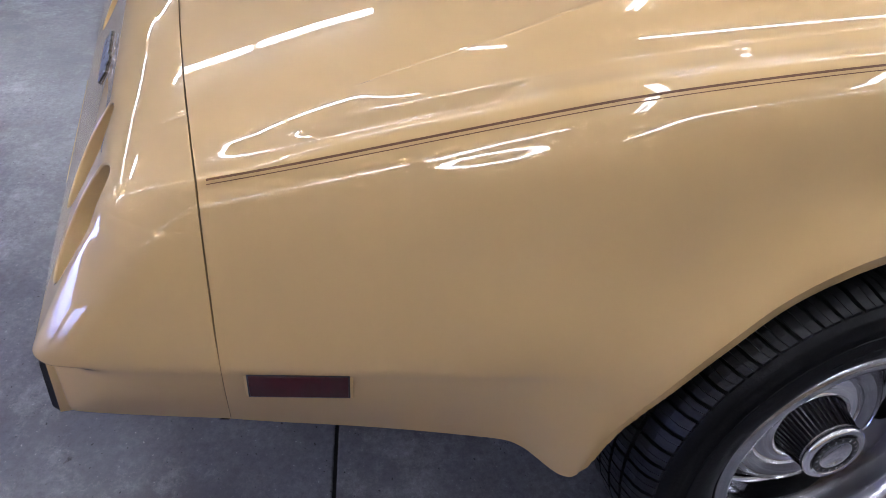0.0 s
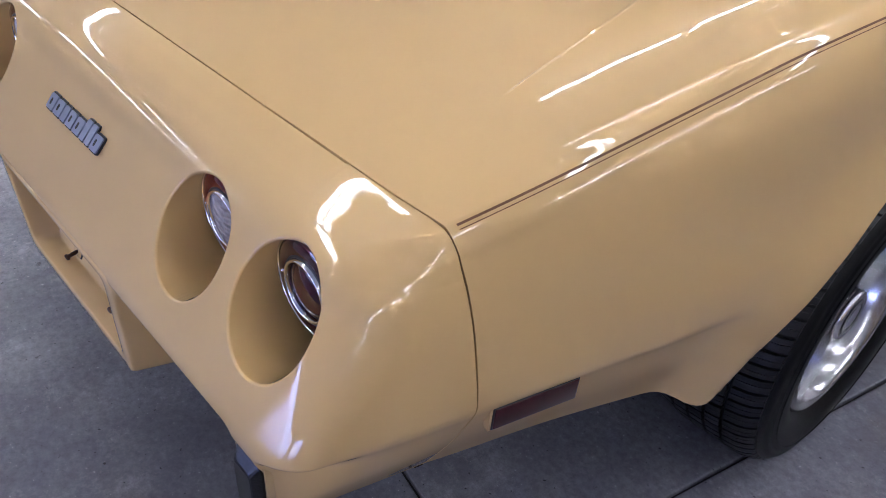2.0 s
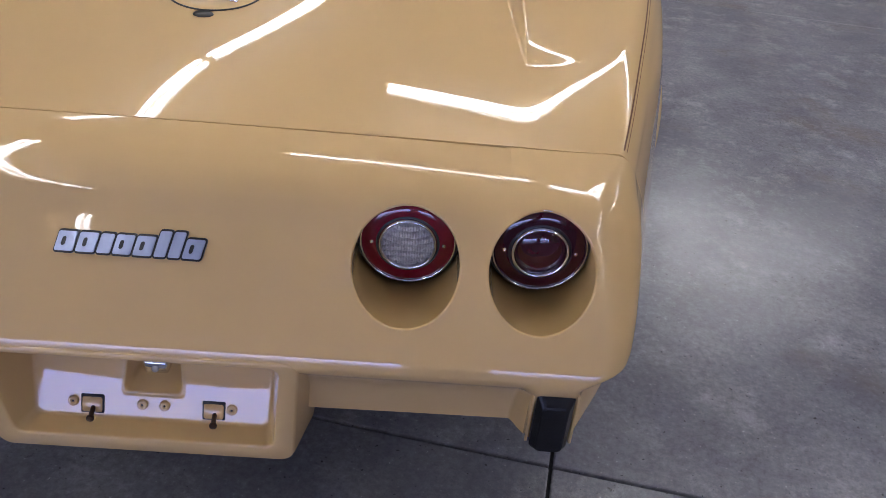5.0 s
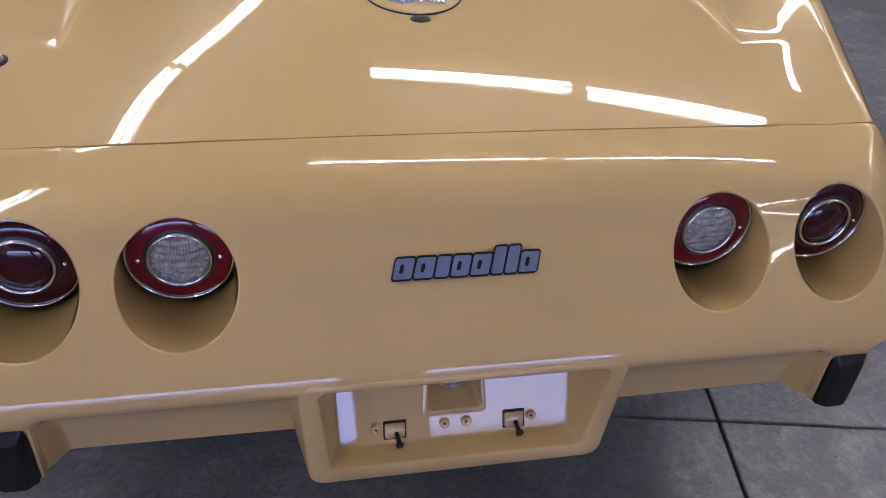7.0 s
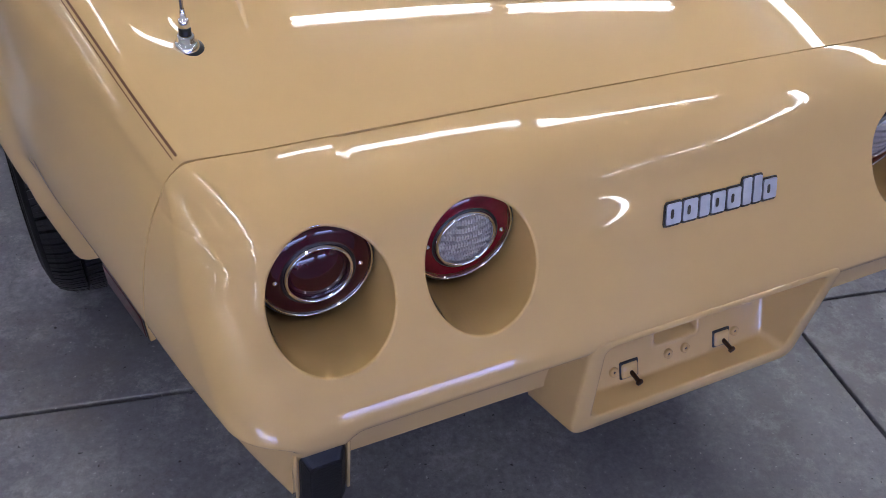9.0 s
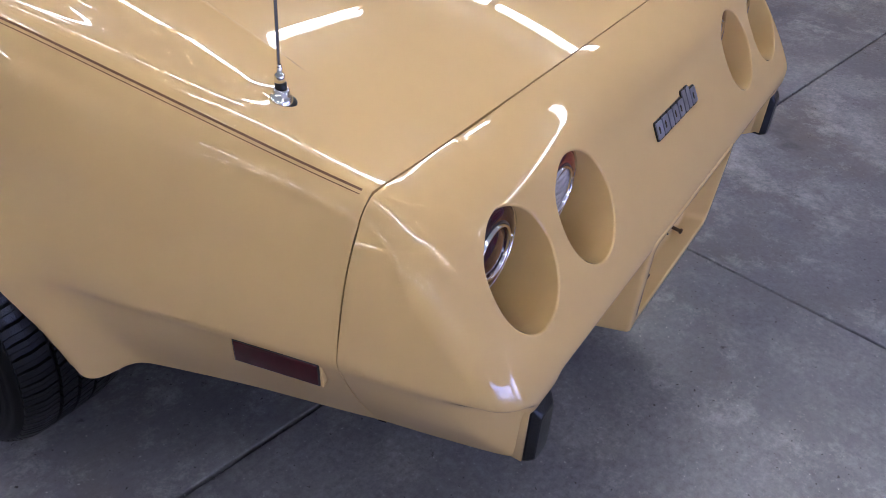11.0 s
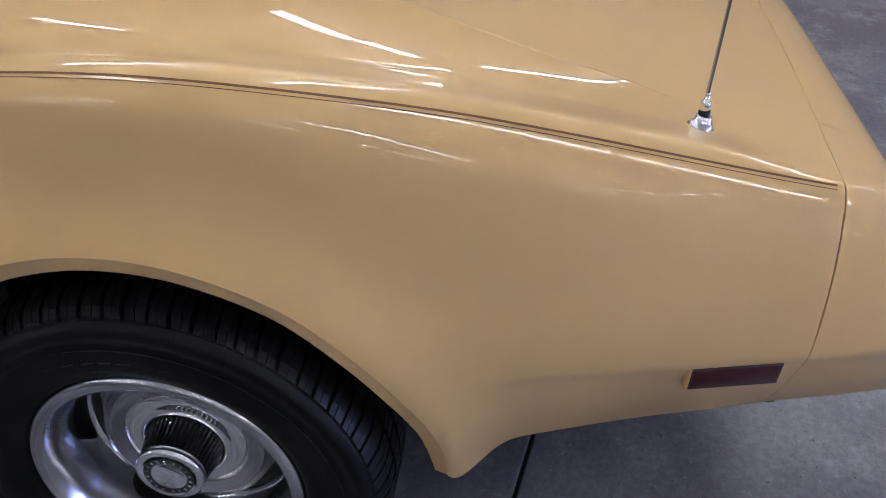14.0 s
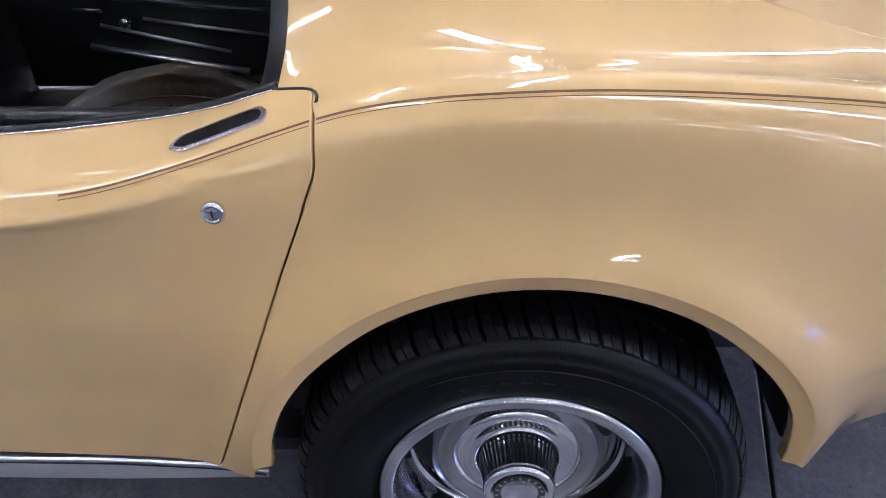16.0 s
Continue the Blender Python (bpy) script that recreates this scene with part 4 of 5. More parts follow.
# ---- tail lamps ----
def tail_lamp(lx, lz, inner, s):
    m = Matrix.Translation((s * lx, LAMP_Y, lz)) @ pose(0, 0, 0, 90, 0, 0) @ Matrix.Diagonal((1.05, 1.05, 1, 1))
    bm = bmesh.new()
    lathe(bm, [(0.070, -0.012), (0.0685, 0.0), (0.066, 0.006), (0.0635, 0.008), (0.0625, 0.006)], m, 72)
    lamp = part("tail_lamp", bm, BLACK, car, "round red tail lamp with chrome rings" if not inner else "round red tail lamp with a clear reversing lens")
    bm = bmesh.new()
    lathe(bm, [(0.0640, 0.006), (0.0632, 0.0092), (0.0618, 0.0092), (0.0612, 0.006)], m, 72)
    part("chrome_ring", bm, CHROME, lamp)
    bm = bmesh.new()
    lathe(bm, [(0.062, 0.006), (0.056, 0.0105), (0.045, 0.0120), (0.037, 0.0115), (0.036, 0.008)], m, 72)
    part("lens_ring", bm, RED_LENS if inner else DARK_LENS, lamp, "dark red lens ring")
    bm = bmesh.new()
    lathe(bm, [(0.0385, 0.009), (0.0378, 0.0165), (0.0360, 0.0170), (0.0345, 0.0150), (0.0342, 0.009)], m, 72)
    part("inner_ring", bm, CHROME, lamp)
    bm = bmesh.new()
    lathe(bm, [(0.0425, 0.0115), (0.0418, 0.0128), (0.0395, 0.0128), (0.0382, 0.0105)], m, 72)
    part("groove", bm, BLACK, lamp)
    bm = bmesh.new()
    lathe(bm, [(0.0345, 0.004), (0.030, 0.0065), (0.022, 0.0095), (0.012, 0.0115), (0.0, 0.012)] if inner else
          [(0.0345, 0.008), (0.030, 0.0115), (0.022, 0.0145), (0.012, 0.0165), (0.0, 0.017)], m, 48)
    part("centre_lens", bm, CLEAR_LENS if inner else DARK_LENS, lamp, "ribbed clear lens" if inner else "domed red lens")
    if inner:
        # pressed glass: fine upright flutes crossed by six deep bands
        bm = bmesh.new()
        nx, nz = 115, 73
        pts = {}
        for i in range(nx):
            for j in range(nz):
                x, z = -0.034 + 0.068 * i / (nx - 1), -0.034 + 0.068 * j / (nz - 1)
                r = math.hypot(x, z)
                if r < 0.0345:
                    bow = z - 7.0 * x * x * (0.6 if z > 0 else -0.6)
                    band = abs(math.sin(math.pi * bow / 0.0098))
                    up = 0.0128 - 5.5 * r * r + 0.0012 * abs(math.sin(math.pi * x / (6 * 0.068 / 114))) * min(1, 2 * band) + 0.0042 * min(band * 1.5, 1)
                    pts[i, j] = bm.verts.new(m @ Vector((x, -z, up)))
        for i in range(nx - 1):
            for j in range(nz - 1):
                q = [pts.get(c) for c in ((i, j), (i + 1, j), (i + 1, j + 1), (i, j + 1))]
                if all(q):
                    bm.faces.new(q)
        bmesh.ops.recalc_face_normals(bm, faces=bm.faces)
        part("lens_ribs", bm, CLEAR_LENS, lamp, "pressed ribs of the clear lens", True)
    for q in (-1, 1):
        bm = bmesh.new()
        lathe(bm, [(0.0, 0.0140), (0.0020, 0.0136), (0.0028, 0.0115)], Matrix.Translation((q * 0.050, 0, 0)) @ m, 12)
        part("screw", bm, CHROME, lamp)


for s in (-1, 1):
    for k, (lx, lz) in enumerate(LAMPS):
        tail_lamp(lx, lz, k == 0, s)

# ---- side markers ----
def surface(y, z):
    """The body's side at (y, z): x and the outward normal."""
    def side_x(y, z):
        sec = section(y)[TOP_N:]
        o = np.argsort(sec[:, 1])
        return float(np.interp(z, sec[o, 1], sec[o, 0]))
    x, e = side_x(y, z), 0.004
    n = Vector((1, -(side_x(y + e, z) - side_x(y - e, z)) / (2 * e), -(side_x(y, z + e) - side_x(y, z - e)) / (2 * e)))
    return x, n.normalized()


for s in (-1, 1):
    yc, zc = 0.352, 0.5425
    x, n = surface(yc, zc)
    xa = surface(yc, zc + 0.019)[0]
    n = Vector((1, n.y / n.x, -0.05)).normalized()
    x = xa - 0.0025
    x0, _ = surface(0.29, zc)
    x1, _ = surface(0.41, zc)
    along = Vector((x1 - x0, 0.12, 0)).normalized()
    up = n.cross(along)
    if up.z < 0:
        up = -up
    m = Matrix.Translation((x, yc, zc)) @ Matrix((along, up, n)).transposed().to_4x4()
    if s < 0:
        m = Matrix.Diagonal((-1, 1, 1, 1)) @ m
    def frame_box(half_l, half_h, lo, hi, bev):
        bm = bmesh.new()
        box(bm, (-half_l, -half_h, lo), (half_l, half_h, hi), bev)
        bmesh.ops.transform(bm, matrix=m, verts=bm.verts)
        bmesh.ops.recalc_face_normals(bm, faces=bm.faces)
        return bm
    body = part("side_marker", frame_box(0.0675, 0.0225, -0.012, 0.0010, 0.0012), PAINT, car, "red side marker lamp in a thin yellow frame")
    part("bezel", frame_box(0.0635, 0.0200, -0.010, 0.0028, 0.001), BLACK, body)
    part("lens", frame_box(0.0615, 0.0182, -0.010, 0.0042, 0.0015), MARKER, body, "dark red ribbed lens")

# ---- pinstripes ----
def ribbon(y0, y1, off0, off1, s, lift=0.0007, steps=160):
    """A painted line along the crest; offsets run down the side from the crest line."""
    bm = bmesh.new()
    prev = None
    for y in np.linspace(y0, y1, steps):
        p, d = side_path(y)
        fine = catmull(p, d, np.linspace(d[0], d[6], 200))
        arc = np.concatenate([[0], np.cumsum(np.linalg.norm(np.diff(fine, axis=0), axis=1))])
        zero = np.interp(-float(crest_z(y)), -fine[:, 1], arc)
        row = []
        for off in (off0, off1):
            a = zero + off
            x, z = np.interp(a, arc, fine[:, 0]), np.interp(a, arc, fine[:, 1])
            x2, z2 = np.interp(a + 0.002, arc, fine[:, 0]), np.interp(a + 0.002, arc, fine[:, 1])
            t = Vector((x2 - x, z2 - z)).normalized()
            row.append(bm.verts.new((s * (x - t.y * lift), y, z + t.x * lift)))
        if prev:
            bm.faces.new((prev[0], prev[1], row[1], row[0]))
        prev = row
    bmesh.ops.recalc_face_normals(bm, faces=bm.faces)
    return bm


for s in (-1, 1):
    for (a, b) in ((0.272, 1.388), (1.396, 1.69)):
        owner = car if b < 1.39 else doors[0 if s < 0 else 1]
        part("pinstripe", ribbon(a, b, 0.0006, 0.0036, s), STRIPE, owner, "brown pinstripe")
        part("pinstripe", ribbon(a, b, 0.0072, 0.0084, s), STRIPE, owner, "fine brown pinstripe")

# ---- aerial ----
ax, ay = -0.614, 0.44
az = float(deck_z(ay)) + 0.001
gasket = bmesh.new()
lathe(gasket, [(0.0, -0.006), (0.0200, -0.006), (0.0212, -0.001), (0.0205, 0.0035), (0.0150, 0.0055)], pose(ax, ay, az, 10, 0, 0), 32)
bm = bmesh.new()
lathe(bm, [(0.0155, 0.003), (0.0150, 0.009), (0.0125, 0.0125), (0.0105, 0.014), (0.0105, 0.020), (0.0085, 0.022), (0.0075, 0.022)], pose(ax, ay, az, 8, 0, 0), 32)
aer = part("aerial", bm, CHROME, car, "chrome telescopic aerial on the wing")
part("gasket", gasket, RUBBER, aer)
bm = bmesh.new()
lathe(bm, [(0.0075, 0.021), (0.0075, 0.029), (0.0062, 0.030)], pose(ax, ay, az, 4, 0, 0), 24)
part("insulator", bm, RUBBER, aer)
bm = bmesh.new()
lathe(bm, [(0.0060, 0.0285), (0.0068, 0.030), (0.0068, 0.039), (0.0055, 0.041), (0.0036, 0.042), (0.0034, 0.050), (0.0024, 0.053)], pose(ax, ay, az, 2, 0, 0), 24)
part("collar", bm, CHROME, aer)
bm = bmesh.new()
lathe(bm, [(0.0024, 0.051), (0.0021, 0.30), (0.0017, 0.302), (0.0017, 0.62), (0.0012, 0.78), (0.0, 0.781)], pose(ax, ay, az, 1, 0, 0), 10)
part("mast", bm, STEEL, aer)

# ---- badge on the tail: eight slanted bright blocks with dark outlines ----
badge_x = np.linspace(0, 0.2, 30)
badge_y = SEAM - shoot(np.stack([badge_x, 0 * badge_x + SEAM, 0 * badge_x + 0.688], 1), np.tile([0.0, -1.0, 0.0], (30, 1)))


def badge_block(bm, x0, x1, z0, z1, y_off, grow, depth, tall=0.0):
    """A slanted rounded block standing on the tail's slope."""
    slant = 0.30
    r = 0.0024 + grow
    zt = z1 + tall
    out = []
    for cx, cz, a0 in ((x1 - r + grow, zt - r + grow, 0), (x0 + r - grow, zt - r + grow, 90), (x0 + r - grow, z0 + r - grow, 180), (x1 - r + grow, z0 + r - grow, 270)):
        for k in range(4):
            a = radians(a0 + 30 * k)
            out.append((cx + r * math.cos(a), cz + r * math.sin(a)))
    lo, hi = [], []
    for x, z in out:
        xx = x + slant * (z - z0)
        zz = z
        y = float(np.interp(abs(xx), badge_x, badge_y)) - (zz - 0.688) * -0.66
        base = Vector((xx, y, zz))
        nrm = Vector((0, -0.835, 0.55))
        lo.append(bm.verts.new(base + nrm * 0.0002))
        hi.append(bm.verts.new(base + nrm * (y_off + depth)))
    bm.faces.new(hi)
    for i in range(len(lo)):
        j = (i + 1) % len(lo)
        bm.faces.new((lo[i], lo[j], hi[j], hi[i]))


widths = (0.026, 0.026, 0.019, 0.025, 0.026, 0.017, 0.017, 0.026)
talls = (0, 0, 0, 0, 0, 0.007, 0.007, 0)
x = -0.1005
layout = []
for w, t in zip(widths, talls):
    layout.append((x, x + w - 0.0015, t))
    x += w + 0.0016
badge = new("badge")
badge.parent = car
tagged(badge, "silver metal badge of slanted blocks with black outlines")
for i, (x0, x1, t) in enumerate(layout):
    bm = bmesh.new()
    badge_block(bm, x0, x1, 0.677, 0.700, 0, 0.0019, 0.0030, tall=t)
    bmesh.ops.recalc_face_normals(bm, faces=bm.faces)
    rim = part("badge_outline", bm, BLACK, badge, "", True)
    bm = bmesh.new()
    badge_block(bm, x0 + 0.0002, x1 - 0.0002, 0.6775, 0.6995, 0, 0.0, 0.0052, tall=t)
    bmesh.ops.recalc_face_normals(bm, faces=bm.faces)
    part("badge_block", bm, EMBLEM_BLUE, rim, "", True)
    if x1 - x0 > 0.02:
        bm = bmesh.new()
        mid = (x0 + x1) / 2 - 0.001
        badge_block(bm, mid - 0.0026, mid + 0.0026, 0.6835, 0.6935, 0, 0.0, 0.0055)
        bmesh.ops.recalc_face_normals(bm, faces=bm.faces)
        part("badge_inset", bm, BLACK, rim, "", True)

# ---- fuel flap with emblem ----
fy = 0.628
fz = float(section(fy)[0, 1]) - 0.001
fm = pose(0, fy, fz, 8.6, 0, 0)
bm = bmesh.new()
lathe(bm, [(0.0835, -0.003), (0.0838, 0.0022), (0.0852, 0.0028), (0.0866, 0.0022), (0.0869, -0.003)], fm, 96)
flap = part("fuel_flap", bm, BLACK, car, "round fuel flap with a dark edge and bright flag emblem")
bm = bmesh.new()
lathe(bm, [(0.0835, 0.001), (0.082, 0.0026), (0.06, 0.0032), (0.0, 0.0034)], fm, 64)
part("flap_lid", bm, PAINT, flap)
for s in (-1, 1):
    bm = bmesh.new()
    box(bm, (-0.0015, -0.040, 0.003), (0.0015, 0.030, 0.007), 0.001)
    bmesh.ops.transform(bm, matrix=fm @ Matrix.Translation((0, -0.02, 0)) @ Matrix.Rotation(s * 0.75, 4, "Z"), verts=bm.verts)
    part("emblem_staff", bm, CHROME, flap)
    bm = bmesh.new()
    for k in range(6):
        box(bm, (0.004 + 0.0075 * k, -0.016 + 0.004 * math.sin(k), 0.003), (0.0105 + 0.0075 * k, 0.014 + 0.004 * math.sin(k), 0.0065), 0.0012)
    bmesh.ops.transform(bm, matrix=fm @ Matrix.Translation((0, -0.035, 0)) @ Matrix.Rotation(math.pi if s < 0 else 0, 4, "Z"), verts=bm.verts)
    part("emblem_flag", bm, CHROME if s > 0 else EMBLEM_BLUE, flap)
bm = bmesh.new()
lathe(bm, [(0.0, 0.0025), (0.010, 0.0022), (0.0115, 0.0005), (0.012, -0.003)], pose(0, fy - 0.0965, float(section(fy - 0.0965)[0, 1]) - 0.0005, 10, 0, 0), 24)
bmesh.ops.scale(bm, vec=(1.5, 1, 1), verts=bm.verts)
part("flap_notch", bm, BLACK, flap, "dark finger notch")

# ---- plate recess fittings ----
for gx in (-0.118, -0.016, 0.017, 0.117):
    bm = bmesh.new()
    m = pose(gx, 0.0885, 0.412, 67, 0, 0)
    lathe(bm, [(0.0, 0.002), (0.0018, 0.002), (0.002, 0.004), (0.0060, 0.0045), (0.0078, 0.003), (0.008, -0.002)], m, 24)
    g_ = part("grommet", bm, PAINT, plate)
    bm = bmesh.new()
    lathe(bm, [(0.0, 0.0035), (0.0017, 0.0034), (0.0019, 0.001)], m, 10)
    part("grommet_hole", bm, BLACK, g_)
for s in (-1, 1):
    bm = bmesh.new()
    box(bm, (s * 0.09 - 0.0172, 0.0856, 0.3960), (s * 0.09 + 0.0172, 0.095, 0.4225), 0.002)
    for w in bm.verts:
        w.co.y += 0.43 * (w.co.z - 0.41)
    nut = part("plate_nut", bm, BLACK, plate, "black edged plastic nut")
    bm = bmesh.new()
    box(bm, (s * 0.09 - 0.0150, 0.0830, 0.3985), (s * 0.09 + 0.0150, 0.094, 0.4200), 0.003)
    for w in bm.verts:
        w.co.y += 0.43 * (w.co.z - 0.41)
    part("nut_face", bm, PAINT, nut)
    bm = bmesh.new()
    m = pose(s * 0.09 + 0.002, 0.0830, 0.4065, 100, 0, 6)
    lathe(bm, [(0.0, 0.0), (0.0032, 0.0), (0.0036, 0.003), (0.0036, 0.018), (0.0055, 0.0185), (0.0060, 0.021), (0.0050, 0.0235), (0.0, 0.024)], m, 16)
    part("screw", bm, RUST, nut, "rusty screw")
bm = bmesh.new()
box(bm, (-0.019, 0.116, 0.449), (0.019, 0.160, 0.474), 0.005)
lampbox = part("plate_lamp", bm, CHROME, plate, "small plate lamp")
bm = bmesh.new()
lathe(bm, [(0.0, 0.004), (0.004, 0.004), (0.0055, 0.001), (0.006, -0.003)], pose(0, 0.116, 0.460, 90, 0, 0), 16)
part("lamp_bulb", bm, CLEAR_LENS, lampbox)

# ---- sills ----
for s in (-1, 1):
    bm = bmesh.new()
    prev = None
    for y in np.linspace(1.522, 3.16, 60):
        top = float(np.interp(y, [1.52, 1.59, 1.75, 3.2], [0.343, 0.357, 0.366, 0.366]))
        low = float(np.interp(y, [1.52, 1.75, 3.2], [0.322, 0.313, 0.308]))
        prof = [(0.800, top), (0.826, top), (0.8285, top - 0.003), (0.8285, low + 0.008), (0.822, low), (0.79, low - 0.004)]
        row = [bm.verts.new((s * x, y, z)) for x, z in prof]
        if prev:
            for i in range(len(row) - 1):
                bm.faces.new((prev[i], prev[i + 1], row[i + 1], row[i]))
        else:
            bm.faces.new(row)
        prev = row
    bm.faces.new(prev)
    bmesh.ops.recalc_face_normals(bm, faces=bm.faces)
    sill = part("sill_moulding", bm, SILL, car, "ribbed aluminium sill moulding", True)
    bm = bmesh.new()
    prev = None
    for y in np.linspace(1.526, 3.16, 60):
        top = float(np.interp(y, [1.52, 1.59, 1.75, 3.2], [0.343, 0.357, 0.366, 0.366]))
        row = [bm.verts.new((s * 0.8293, y, top - 0.0075)), bm.verts.new((s * 0.8293, y, top - 0.0115))]
        if prev:
            bm.faces.new((prev[0], prev[1], row[1], row[0]))
        prev = row
    part("sill_line", bm, BLACK, sill, "thin black line", True)

# ---- door furniture ----
def shell(x, y):
    """Height and normal of the upper body at (x, y)."""
    def zz(x, y):
        sec = section(y)
        k = int(np.argmax(sec[:, 0] > 0.846)) or len(sec)
        sec = sec[:k]
        o = np.argsort(sec[:, 0])
        return float(np.interp(x, sec[o, 0], sec[o, 1]))
    e = 0.003
    n = Vector((-(zz(x + e, y) - zz(x - e, y)) / (2 * e), -(zz(x, y + e) - zz(x, y - e)) / (2 * e), 1)).normalized()
    return zz(x, y), n


def on_door(s, p0, p1):
    """A local frame on the door: x from p0 to p1, z outwards."""
    a, b = Vector(p0), Vector(p1)
    c = (a + b) / 2
    n = shell(c.x, c.y)[1]
    along = (b - a).normalized()
    n = (n - along * n.dot(along)).normalized()
    m = Matrix.Translation(c) @ Matrix((along, n.cross(along), n)).transposed().to_4x4()
    return (Matrix.Diagonal((-1, 1, 1, 1)) @ m if s < 0 else m), (b - a).length


for s, door in zip((-1, 1), doors):
    p0 = (0.771, 1.456, shell(0.771, 1.456)[0])
    p1 = (0.793, 1.562, shell(0.793, 1.562)[0])
    m, ln = on_door(s, p0, p1)

    def hexa(bm, half, h, lo, hi, cut):
        pts = [(half, -h * 0.1), (half - cut * 0.8, h), (-half + cut * 0.45, h), (-half, h * 0.2), (-half + cut * 0.3, -h), (half - cut, -h)]
        fine = []
        for i in range(6):
            a, b, c = Vector(pts[i - 1]), Vector(pts[i]), Vector(pts[(i + 1) % 6])
            for k in (0.0, 0.25, 0.5, 0.75, 1.0):
                u = b + (a - b).normalized() * 0.0065
                w = b + (c - b).normalized() * 0.0065
                fine.append(((1 - k) ** 2 * u + 2 * k * (1 - k) * b + k * k * w))
        low = [bm.verts.new((p.x, p.y, lo)) for p in fine]
        mid = [bm.verts.new((p.x, p.y, hi - 0.0012)) for p in fine]
        top = [bm.verts.new((p.x * 0.985, p.y * 0.93, hi)) for p in fine]
        for q, r in ((low, mid), (mid, top)):
            for i in range(len(q)):
                j = (i + 1) % len(q)
                bm.faces.new((q[i], q[j], r[j], r[i]))
        bm.faces.new(top)
        bmesh.ops.transform(bm, matrix=m, verts=bm.verts)
        bmesh.ops.recalc_face_normals(bm, faces=bm.faces)
        return bm
    h = part("door_handle", hexa(bmesh.new(), ln / 2 + 0.0065, 0.0162, -0.008, 0.0036, 0.019), WORN_CHROME, door, "polished bright flush handle", True)
    part("handle_paddle", hexa(bmesh.new(), ln / 2 + 0.0005, 0.0122, -0.006, 0.0040, 0.0165), PADDLE, h, "mirror paddle with dark blue reflections put into its colour", True)
    lx, nrm = surface(1.512, 0.819)
    nrm = nrm.normalized()
    q = nrm.to_track_quat("Z", "Y").to_matrix().to_4x4()
    lm = Matrix.Translation((lx, 1.512, 0.819)) @ q
    if s < 0:
        lm = Matrix.Diagonal((-1, 1, 1, 1)) @ lm
    bm = bmesh.new()
    lathe(bm, [(0.0145, -0.004), (0.0145, 0.003), (0.0135, 0.006), (0.0110, 0.0075), (0.0095, 0.0072), (0.0088, 0.0055), (0.0075, 0.0065), (0.0, 0.0068)], lm, 32)
    bmesh.ops.recalc_face_normals(bm, faces=bm.faces)
    lock = part("door_lock", bm, CHROME, door, "round chrome lock cylinder")
    bm = bmesh.new()
    box(bm, (-0.0012, -0.0045, 0.0060), (0.0012, 0.0045, 0.0076), 0.0004)
    bmesh.ops.transform(bm, matrix=lm, verts=bm.verts)
    part("keyhole", bm, BLACK, lock)

# ---- window seals ----
def tube_along(points, r, seg=8):
    bm = bmesh.new()
    pts = [Vector(p) for p in points]
    rings = []
    for i, p in enumerate(pts):
        t = (pts[min(i + 1, len(pts) - 1)] - pts[max(i - 1, 0)]).normalized()
        u = t.cross(Vector((0, 0, 1)))
        u = u.normalized() if u.length > 1e-4 else Vector((1, 0, 0))
        w = u.cross(t)
        rings.append([bm.verts.new(p + (u * math.cos(a) + w * math.sin(a)) * r) for a in (2 * math.pi * k / seg for k in range(seg))])
    for p, q in zip(rings, rings[1:]):
        for k in range(seg):
            bm.faces.new((p[k], p[(k + 1) % seg], q[(k + 1) % seg], q[k]))
    bm.faces.new(rings[0])
    bm.faces.new(rings[-1])
    bmesh.ops.recalc_face_normals(bm, faces=bm.faces)
    return bm


for s, door in zip((-1, 1), doors):
    line = [(s * (float(belt_x(y)) - 0.008), y, shell(float(belt_x(y)) + 0.002, y)[0] - 0.001) for y in np.linspace(1.446, 2.5, 60)]
    seal = part("window_seal", tube_along(line, 0.0085), RUBBER, door, "black rubber window seal")
    line = [(s * (float(belt_x(y)) + 0.0015), y, shell(float(belt_x(y)) + 0.002, y)[0] + 0.0018) for y in np.linspace(1.452, 2.5, 60)]
    part("seal_trim", tube_along(line, 0.0014, 6), CHROME, seal, "thin bright trim line")
    # the gap's upper end, corner to pillar's foot: a dark tube for its shade
    line = [(s * x, y, shell(x, y)[0] + 0.0004) for x, y in ((0.731, 1.447), (0.7335, 1.436), (0.736, 1.424), (0.7395, 1.412), (0.7455, 1.402), (0.754, 1.396), (0.765, 1.3925), (0.778, 1.3915))]
    part("door_gap_shade", tube_along(line, 0.0021, 6), RUBBER, door, "dark line for the shade in the door gap")
    # pillar seal along the front edge of the sail panel
    sec = section(1.444)[:TOP_N]
    sec = sec[(sec[:, 0] < 0.742) & (sec[:, 0] > 0.505)]
    bm = bmesh.new()
    prev = None
    for x, z in sec:
        row = [bm.verts.new((s * (x - 0.002), 1.442, z - 0.003)), bm.verts.new((s * (x - 0.004), 1.451, z - 0.006)), bm.verts.new((s * (x - 0.010), 1.472, z - 0.010)), bm.verts.new((s * (x - 0.022), 1.476, z - 0.022)),
               bm.verts.new((s * (x - 0.05), 1.47, z - 0.03))]
        if prev:
            for i in range(4):
                bm.faces.new((prev[i], prev[i + 1], row[i + 1], row[i]))
        prev = row
    bmesh.ops.recalc_face_normals(bm, faces=bm.faces)
    part("pillar_seal", bm, RUBBER, car, "black rubber pillar seal")

